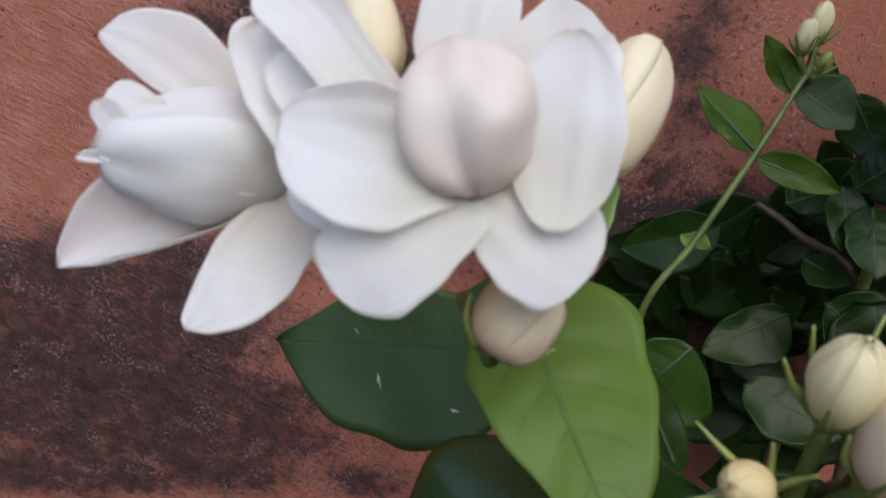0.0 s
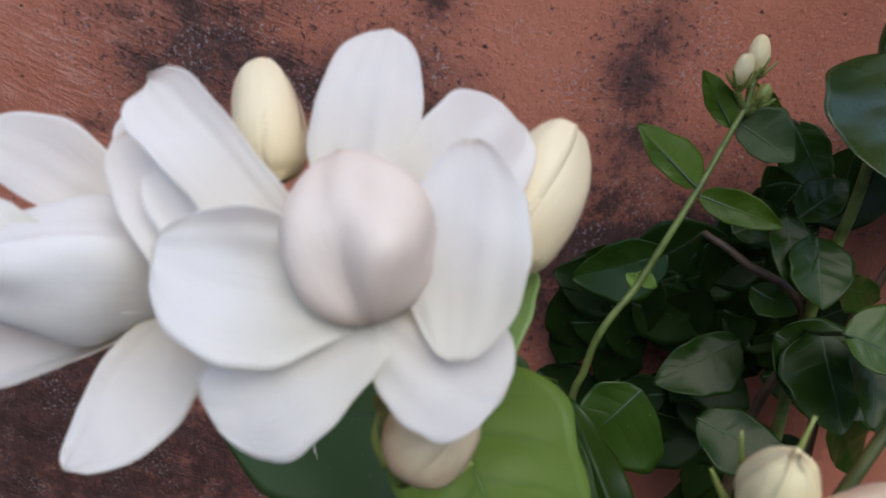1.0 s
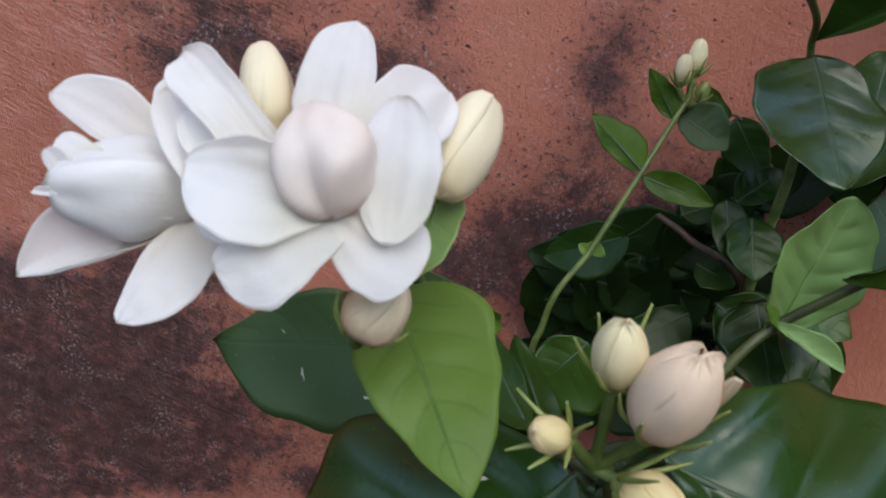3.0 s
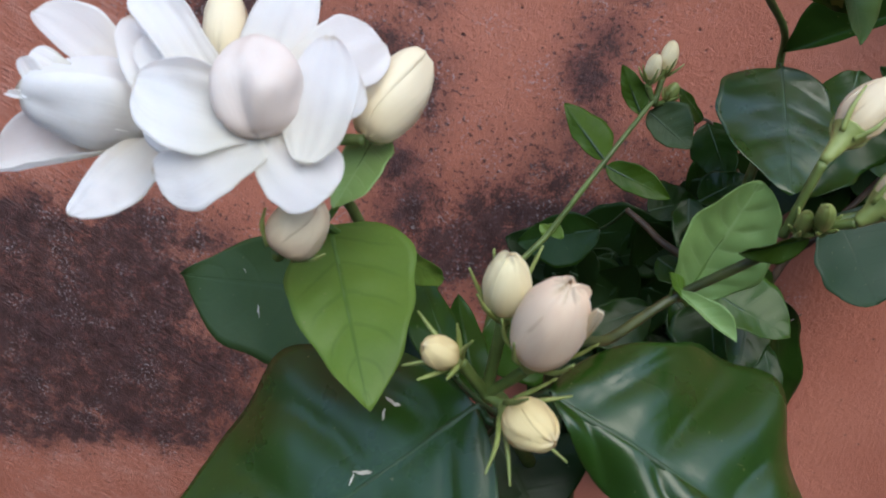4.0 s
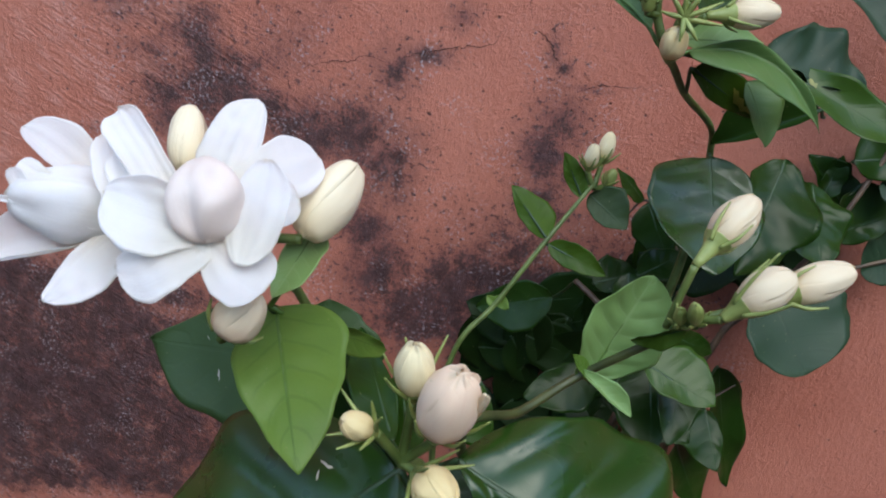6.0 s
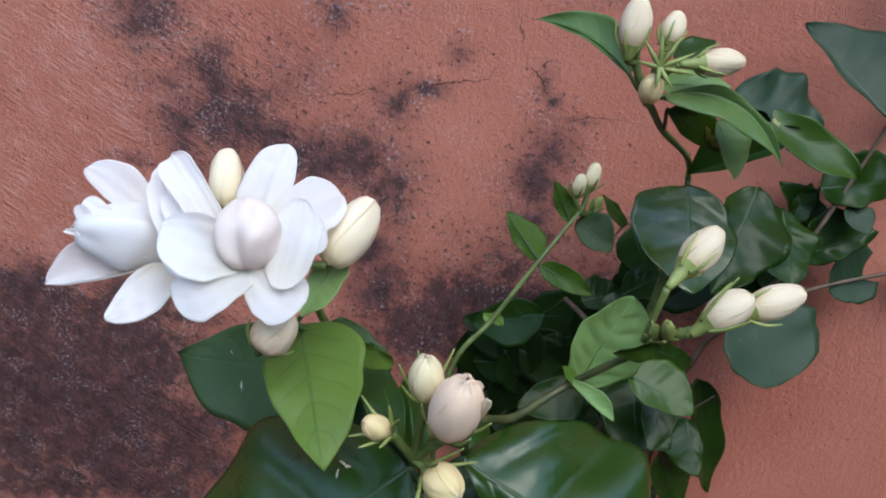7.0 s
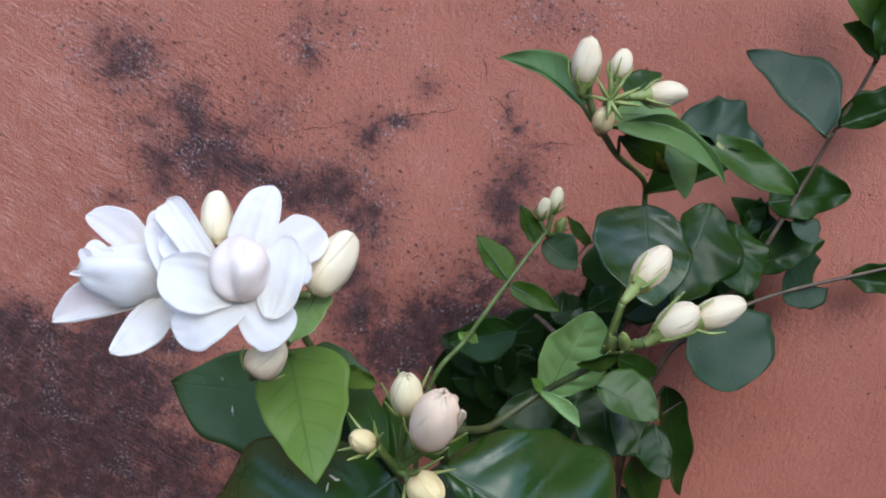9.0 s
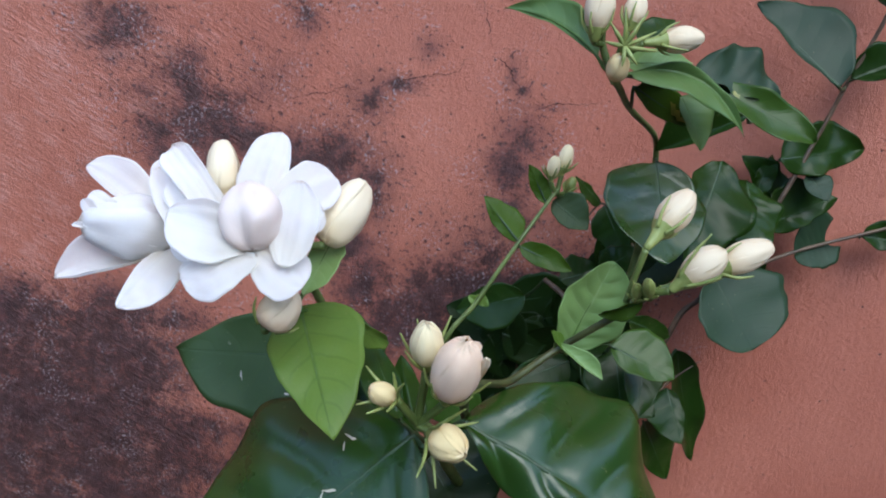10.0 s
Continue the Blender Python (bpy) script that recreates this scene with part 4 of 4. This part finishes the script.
bud(star, (0.1296, -0.1328, 1.0651), (0.1307, -0.1301, 1.0819), 0.0100, PETAL_IVORY, (0.1330, -0.1300, 1.0610), label="ivory white bud standing upright", sepals=5, sepal_length=0.008, spread=0.2)
bud(star, (0.1413, -0.1295, 1.0675), (0.1441, -0.1262, 1.0780), 0.0078, PETAL_IVORY, (0.1390, -0.1300, 1.0580), label="ivory white bud", sepals=5, sepal_length=0.007, spread=0.15)
bud(star, (0.1522, -0.1307, 1.0628), (0.1677, -0.1263, 1.0643), 0.0092, PETAL_IVORY, (0.1410, -0.1300, 1.0570), label="ivory white bud lying sideways", sepals=4, sepal_length=0.008, spread=0.4, calyx_length=0.7)
bud(star, (0.1380, -0.1340, 1.0500), (0.1380, -0.1400, 1.0590), 0.0080, PETAL_STRAW, HUB, label="small round cream bud", sepals=0)
calyx = part("calyx", *tube([(0.1390, -0.1300, 1.0560), (0.1400, -0.1340, 1.0590), (0.1390, -0.1390, 1.0620)], [0.0011, 0.0012, 0.0018], 10), CALYX, star, "empty star-shaped green calyx")
for k, (dx, dz, dy) in enumerate(((-0.001, 0.0125, 0.001), (0.005, 0.0095, 0.0), (0.010, 0.005, 0.001), (0.0115, -0.0015, 0.002), (0.0045, -0.0055, -0.003), (-0.0005, -0.006, -0.004), (-0.0065, 0.001, 0.001), (-0.0055, 0.0075, 0.001))):
    p = np.array((0.1390, -0.1390, 1.0620))
    q = p + np.array((dx, dy, dz))
    tv, tf = tube(smooth_line([p, p * 0.5 + q * 0.5 + np.array((0, -0.0012, 0)), q], 5), [0.0009, 0.0008, 0.00025], 5)
    part("sepal", tv, tf, CALYX, calyx)
leaf(star, (0.1320, -0.1280, 1.0560), (0.0980, -0.1040, 1.0680), (0.1150, -0.1140, 1.0590), (0.1180, -0.1100, 1.0680), LEAF_SAGE, HUB, label="mid green leaf with a curled tip", cup=0.1, bend=0.10, shape=lambda u: shape_leaf(u, 0.4, 1.25))
leaf(star, (0.1440, -0.1280, 1.0510), (0.1880, -0.1260, 1.0300), (0.1610, -0.1390, 1.0390), (0.1670, -0.1290, 1.0460), LEAF_SAGE, HUB, label="long light green drooping leaf", bow=0.07, cup=-0.05, bend=0.2)
leaf(star, (0.1480, -0.1180, 1.0440), (0.1740, -0.1080, 1.0280), (0.1530, -0.1160, 1.0360), (0.1640, -0.1100, 1.0420), LEAF_MID, (0.1510, -0.0980, 1.0310), label="yellow-green leaf in the shade", scars=((0.75, 0.15, 0.012, 0.004, 0.2),), scar_material=YELLOWED)
leaf(star, (0.1660, -0.1140, 1.0410), (0.1760, -0.1170, 1.0210), (0.1680, -0.1180, 1.0290), (0.1790, -0.1120, 1.0300), LEAF_SAGE, rib=0.0005, label="small hanging light green leaf", bow=0.06)
leaf(star, (0.1700, -0.1120, 1.0490), (0.2040, -0.1080, 1.0380), (0.1850, -0.1120, 1.0420), (0.1900, -0.1000, 1.0570), LEAF_DULL, HUB, label="wavy bluish green leaf", wave=0.06, waves=2.6, veins=4.5, quilt=0.0004, ragged=0.07, shape=lambda u: shape_leaf(u, 0.5, 0.7))
leaf(star, (0.1730, -0.1080, 1.0460), (0.2170, -0.1180, 1.0270), (0.1920, -0.1180, 1.0310), (0.2030, -0.1100, 1.0400), LEAF_GREEN, HUB, label="broad green leaf with a yellowed spot", scars=((0.34, 0.25, 0.004, 0.0018, 0.6),), scar_material=YELLOWED, wave=0.03, bow=0.04, shape=lambda u: shape_leaf(u, 0.6, 0.75))
leaf(star, (0.2040, -0.0750, 1.0250), (0.1700, -0.0660, 1.0050), (0.1870, -0.0720, 1.0130), (0.1780, -0.0700, 1.0280), LEAF_DARK, label="dark leaf in the shade", joint=(0.2110, -0.0600, 1.0190))
leaf(star, (0.1400, -0.1260, 1.0540), (0.1690, -0.1120, 1.0530), (0.1540, -0.1220, 1.0490), (0.1570, -0.1140, 1.0570), LEAF_PALE, HUB, label="pale green leaf under the buds")
leaf(star, (0.1480, -0.1160, 1.0600), (0.1620, -0.1040, 1.0670), (0.1590, -0.1100, 1.0620), (0.1500, -0.1060, 1.0660), LEAF_DARK, HUB, label="small bluish green leaf")
leaf(star, (0.1720, -0.0620, 0.9990), (0.1740, -0.1040, 0.9670), (0.1470, -0.0780, 0.9910), (0.1920, -0.0790, 0.9820), LEAF_GLOSSY, (0.1730, -0.0550, 0.9990), rib=0.0007, label="broad dark glossy leaf", wave=0.02, quilt=0.0005, veins=4.5, nu=48, nv=12)

# ---- shoot along the wall with dark leaves ----
creeper = shoot("jasmine shoot with dark leaves along the wall", 0.20, -0.04)
stem(creeper, [(0.20, -0.04, 0), (0.20, -0.045, 0.5), (0.1840, -0.0500, 0.8300), (0.1970, -0.0450, 0.9040), (0.2120, -0.0400, 0.9230), (0.2350, -0.0350, 0.9590), (0.2580, -0.0220, 1.0090), (0.2660, -0.0200, 1.0330), (0.2760, -0.0200, 1.0650), (0.2740, -0.0200, 1.0880)],
     [0.0035, 0.003, 0.002, 0.0013, 0.0012, 0.0011, 0.0010, 0.0009], STEM_BROWN)
stem(creeper, [(0.2190, -0.0380, 0.9290), (0.2410, -0.0300, 0.9380), (0.2630, -0.0220, 0.9440), (0.2930, -0.0180, 0.9530), (0.3190, -0.0150, 0.9610)], [0.0011, 0.001, 0.0008], STEM_BROWN)
stem(creeper, [(0.1910, -0.0500, 0.8630), (0.2030, -0.0400, 0.8690), (0.2190, -0.0300, 0.8760)], [0.0008, 0.0007, 0.0004], STEM_BROWN)
leaf(creeper, (0.2490, -0.0520, 1.0350), (0.2150, -0.0230, 1.0660), (0.2280, -0.0380, 1.0490), (0.2470, -0.0290, 1.0640), LEAF_DULL, (0.2650, -0.0200, 1.0290), label="broad dull green leaf in front of the wall")
leaf(creeper, (0.2660, -0.0220, 1.0330), (0.3030, -0.0200, 1.0500), (0.2780, -0.0300, 1.0360), (0.2770, -0.0180, 1.0510), LEAF_DARK, (0.2660, -0.0200, 1.0340), label="dark green leaf", wave=0.05, ragged=0.08, lump=0.0012)
leaf(creeper, (0.2760, -0.0220, 1.0660), (0.2570, -0.0200, 1.0810), (0.2650, -0.0240, 1.0720), (0.2700, -0.0200, 1.0830), LEAF_MID, (0.2760, -0.0200, 1.0650), label="mid green leaf")
leaf(creeper, (0.2720, -0.0260, 1.0790), (0.2470, -0.0200, 1.1070), (0.2550, -0.0240, 1.0900), (0.2700, -0.0200, 1.0950), LEAF_MID, (0.2760, -0.0200, 1.0760), label="mid green leaf")
leaf(creeper, (0.2730, -0.0300, 1.0690), (0.2720, -0.0300, 1.1090), (0.2660, -0.0300, 1.0910), (0.2870, -0.0300, 1.0900), LEAF_DARK, (0.2770, -0.0200, 1.0670), label="dark green leaf", wave=0.05, ragged=0.08, lump=0.0012)
leaf(creeper, (0.2380, -0.0300, 0.9940), (0.2830, -0.0160, 0.9980), (0.2620, -0.0260, 0.9870), (0.2580, -0.0180, 1.0120), LEAF_DARK, (0.2510, -0.0250, 0.9910), label="dark leaf in the shade", wave=0.05, ragged=0.08, lump=0.0012)
leaf(creeper, (0.2370, -0.0300, 0.9580), (0.2740, -0.0200, 0.9730), (0.2620, -0.0260, 0.9610), (0.2520, -0.0200, 0.9810), LEAF_DARK, (0.2350, -0.0350, 0.9590), label="dark leaf in the shade", wave=0.05, ragged=0.08, lump=0.0012)
leaf(creeper, (0.2540, -0.0280, 0.9870), (0.2630, -0.0370, 0.9770), (0.2520, -0.0340, 0.9810), (0.2660, -0.0290, 0.9840), LEAF_DULL, (0.2510, -0.0250, 0.9900), label="small round leaf that mirrors the sky", rib=0.0005)
leaf(creeper, (0.2760, -0.0160, 0.9470), (0.2590, -0.0240, 0.9400), (0.2810, -0.0200, 0.9370), (0.2610, -0.0200, 0.9590), LEAF_DULL, (0.2770, -0.0180, 0.9470), label="small heart-shaped leaf", shape=shape_heart, lobes=0.5, rib=0.0005)
leaf(creeper, (0.2930, -0.0160, 0.9510), (0.3280, -0.0150, 0.9480), (0.3070, -0.0200, 0.9450), (0.3070, -0.0120, 0.9600), LEAF_DARK, (0.2920, -0.0180, 0.9520), label="dark green leaf", wave=0.05, ragged=0.08, lump=0.0012)
leaf(creeper, (0.2130, -0.0460, 0.9360), (0.2330, -0.0650, 0.9060), (0.2050, -0.0650, 0.9180), (0.2530, -0.0430, 0.9240), LEAF_DULL, (0.2150, -0.0400, 0.9270), label="round dull bluish green leaf", quilt=0.00005, shape=lambda u: shape_leaf(u, 0.5, 0.55))
leaf(creeper, (0.2100, -0.0340, 0.9930), (0.1890, -0.0750, 0.9540), (0.1860, -0.0550, 0.9760), (0.2220, -0.0520, 0.9710), LEAF_DARK, (0.2250, -0.0300, 0.9750), label="large dark quilted leaf", wave=0.05, quilt=0.0005, ragged=0.08, lump=0.0012)
leaf(creeper, (0.2250, -0.0300, 0.9820), (0.2290, -0.0560, 0.9540), (0.2070, -0.0530, 0.9670), (0.2400, -0.0370, 0.9680), LEAF_DARK, (0.2390, -0.0330, 0.9660), label="large dark quilted leaf", wave=0.05, quilt=0.0005, ragged=0.08, lump=0.0012)
leaf(creeper, (0.2340, -0.0200, 0.9720), (0.2400, -0.0140, 0.9920), (0.2330, -0.0160, 0.9820), (0.2430, -0.0180, 0.9820), LEAF_DARK, label="small dark leaf", rib=0.0005, wave=0.05, ragged=0.08, lump=0.0012)
leaf(creeper, (0.2470, -0.0200, 0.9660), (0.2260, -0.0120, 0.9900), (0.2330, -0.0200, 0.9750), (0.2470, -0.0160, 0.9840), LEAF_DARK, label="dark leaf in the shade", wave=0.05, ragged=0.08, lump=0.0012)

# ---- low foliage between the shoots and the wall ----
low = shoot("low dense foliage of the jasmine bush", 0.16, -0.05)
stem(low, [(0.16, -0.05, 0), (0.16, -0.055, 0.5), (0.1500, -0.0600, 0.8100), (0.1620, -0.0700, 0.9020), (0.1400, -0.0600, 0.9240), (0.1280, -0.0500, 0.9300)], [0.004, 0.003, 0.002, 0.0015, 0.0012], STEM_BROWN)
leaf(low, (0.1540, -0.1120, 0.9300), (0.1820, -0.1190, 0.9200), (0.1610, -0.1200, 0.9220), (0.1730, -0.1050, 0.9340), LEAF_GREEN, (0.1590, -0.0750, 0.9050), label="mid green glossy leaf", quilt=0.0003, lump=0.0006)
leaf(low, (0.2040, -0.0360, 0.8860), (0.2260, -0.0300, 0.8080), (0.2020, -0.0400, 0.8550), (0.2240, -0.0260, 0.8510), LEAF_DARK, (0.1940, -0.0500, 0.8810), label="long pointed dark leaf")
leaf(low, (0.1990, -0.0500, 0.8700), (0.2060, -0.0680, 0.8480), (0.1870, -0.0620, 0.8600), (0.2080, -0.0570, 0.8590), LEAF_DARK, (0.1930, -0.0500, 0.8670), label="dark green leaf")
leaf(low, (0.1870, -0.0600, 0.8550), (0.2070, -0.0500, 0.8100), (0.1850, -0.0600, 0.8360), (0.2090, -0.0450, 0.8260), LEAF_DARK, label="dark green leaf")
leaf(low, (0.1690, -0.0700, 0.9200), (0.1940, -0.0550, 0.9050), (0.1800, -0.0650, 0.9050), (0.1820, -0.0600, 0.9180), LEAF_DARK, label="small dark leaf")
leaf(low, (0.1480, -0.0800, 0.9070), (0.1820, -0.0970, 0.8840), (0.1510, -0.0960, 0.8900), (0.1750, -0.0790, 0.9040), LEAF_DARK, (0.1570, -0.0700, 0.9010), label="bluish dark leaf", quilt=0.0002)
leaf(low, (0.1200, -0.0350, 0.9120), (0.0830, -0.0300, 0.8980), (0.1010, -0.0400, 0.8930), (0.0990, -0.0280, 0.9130), LEAF_DARK, (0.1280, -0.0500, 0.9300), label="dark leaf in deep shade")
leaf(low, (0.1350, -0.0600, 0.9350), (0.1550, -0.0530, 0.9390), (0.1460, -0.0620, 0.9320), (0.1440, -0.0500, 0.9440), LEAF_DARK, label="small glossy leaf")
leaf(low, (0.1520, -0.0700, 0.9460), (0.1710, -0.0590, 0.9540), (0.1650, -0.0680, 0.9460), (0.1600, -0.0590, 0.9550), LEAF_DARK, label="small glossy leaf")
stem(low, [(0.1720, -0.0500, 0.9470), (0.1640, -0.0450, 0.9600), (0.1530, -0.0450, 0.9710), (0.1450, -0.0480, 0.9630)], [0.0009, 0.0007, 0.0004], STEM_BROWN)
leaf(low, (0.1520, -0.0460, 0.9710), (0.1380, -0.0500, 0.9860), (0.1410, -0.0520, 0.9780), (0.1450, -0.0460, 0.9800), LEAF_GREEN, rib=0.0004, label="small curled green leaf")
leaf(low, (0.1540, -0.0450, 0.9700), (0.1650, -0.0560, 0.9490), (0.1490, -0.0530, 0.9570), (0.1670, -0.0480, 0.9620), LEAF_DARK, rib=0.0005, label="dark leaf in the shade")
leaf(low, (0.1710, -0.0500, 0.9400), (0.1580, -0.0480, 0.9410), (0.1630, -0.0540, 0.9370), (0.1650, -0.0430, 0.9450), LEAF_DARK, rib=0.0004, label="small glossy leaf")
leaf(low, (0.1770, -0.0450, 0.9610), (0.1730, -0.0500, 0.9340), (0.1630, -0.0500, 0.9530), (0.1840, -0.0450, 0.9460), LEAF_DARK, rib=0.0005, label="dark leaf in the shade")
leaf(low, (0.1570, -0.0750, 0.9420), (0.1560, -0.0930, 0.9250), (0.1460, -0.0860, 0.9340), (0.1670, -0.0840, 0.9320), LEAF_DARK, label="glossy veined leaf", quilt=0.0002)
leaf(low, (0.1480, -0.0700, 0.9470), (0.1490, -0.0880, 0.9290), (0.1420, -0.0790, 0.9370), (0.1560, -0.0790, 0.9390), LEAF_DARK, label="glossy dark leaf")
leaf(low, (0.1410, -0.0700, 0.9190), (0.1540, -0.0800, 0.9150), (0.1450, -0.0800, 0.9130), (0.1490, -0.0700, 0.9200), LEAF_DARK, label="small dark leaf")
leaf(low, (0.1440, -0.0600, 0.8890), (0.1110, -0.0720, 0.8780), (0.1290, -0.0760, 0.8740), (0.1210, -0.0620, 0.8870), LEAF_DARK, label="broad dark leaf that mirrors the sky", quilt=0.00015)
leaf(low, (0.1630, -0.0800, 0.9080), (0.1660, -0.1060, 0.8840), (0.1470, -0.0950, 0.8960), (0.1740, -0.0900, 0.8970), LEAF_DARK, label="broad dark leaf that mirrors the sky", quilt=0.00015)
leaf(low, (0.1750, -0.0900, 0.9190), (0.1690, -0.1160, 0.8960), (0.1630, -0.1040, 0.9090), (0.1820, -0.1000, 0.9080), LEAF_DARK, label="dark green leaf")
leaf(low, (0.0940, -0.1300, 0.9230), (0.0740, -0.1400, 0.9080), (0.0870, -0.1400, 0.9020), (0.0790, -0.1300, 0.9230), LEAF_GREEN, label="green leaf in the shade")
leaf(low, (0.1200, -0.1000, 0.8860), (0.1500, -0.1140, 0.8770), (0.1280, -0.1150, 0.8750), (0.1390, -0.1000, 0.8860), LEAF_DARK, label="dark green leaf")
leaf(cluster, (0.0800, -0.2050, 0.9430), (0.0980, -0.2260, 0.9270), (0.0740, -0.2200, 0.9330), (0.1080, -0.2110, 0.9380), LEAF_DARK, (0.0860, -0.2260, 0.9590), label="dark green leaf under the buds")
leaf(cluster, (0.0740, -0.1950, 0.9250), (0.0530, -0.1650, 0.9500), (0.0480, -0.1800, 0.9310), (0.0710, -0.1800, 0.9430), LEAF_DARK, (0.0860, -0.2260, 0.9590), label="upright dark bluish leaf")
leaf(cluster, (0.0720, -0.2050, 0.9220), (0.0600, -0.2270, 0.9050), (0.0560, -0.2100, 0.9160), (0.0760, -0.2180, 0.9130), LEAF_DARK, (0.0860, -0.2260, 0.9590), label="dark green leaf under the buds")
leaf(cluster, (0.0730, -0.2000, 0.9480), (0.0550, -0.1650, 0.9620), (0.0560, -0.1850, 0.9530), (0.0680, -0.1800, 0.9540), LEAF_DARK, (0.0860, -0.2260, 0.9590), label="upright dark bluish leaf")
leaf(cluster, (0.0780, -0.2000, 0.9440), (0.0690, -0.1700, 0.9540), (0.0670, -0.1850, 0.9450), (0.0780, -0.1800, 0.9470), LEAF_DARK, (0.0860, -0.2260, 0.9590), label="upright dark bluish leaf")
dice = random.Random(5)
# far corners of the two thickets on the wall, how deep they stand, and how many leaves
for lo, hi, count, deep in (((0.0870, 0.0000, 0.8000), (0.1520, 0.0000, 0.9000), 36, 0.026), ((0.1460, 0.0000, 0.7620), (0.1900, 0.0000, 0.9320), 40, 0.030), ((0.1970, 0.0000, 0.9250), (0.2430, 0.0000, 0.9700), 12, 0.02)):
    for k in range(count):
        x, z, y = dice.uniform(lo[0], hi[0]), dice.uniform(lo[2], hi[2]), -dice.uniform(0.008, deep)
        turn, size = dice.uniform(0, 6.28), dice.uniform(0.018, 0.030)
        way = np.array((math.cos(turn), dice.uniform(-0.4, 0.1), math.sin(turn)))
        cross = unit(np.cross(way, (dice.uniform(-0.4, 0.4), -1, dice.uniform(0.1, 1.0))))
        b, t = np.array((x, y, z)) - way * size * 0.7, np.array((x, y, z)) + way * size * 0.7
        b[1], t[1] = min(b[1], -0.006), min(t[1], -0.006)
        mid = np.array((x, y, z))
        # these leaves carry their deep shade in the leaf colour
        leaf(low, b, t, mid - cross * size * 0.5, mid + cross * size * 0.5, LEAF_PAINTED_SHADE, label="dark leaf in deep shade", nu=16, nv=5)
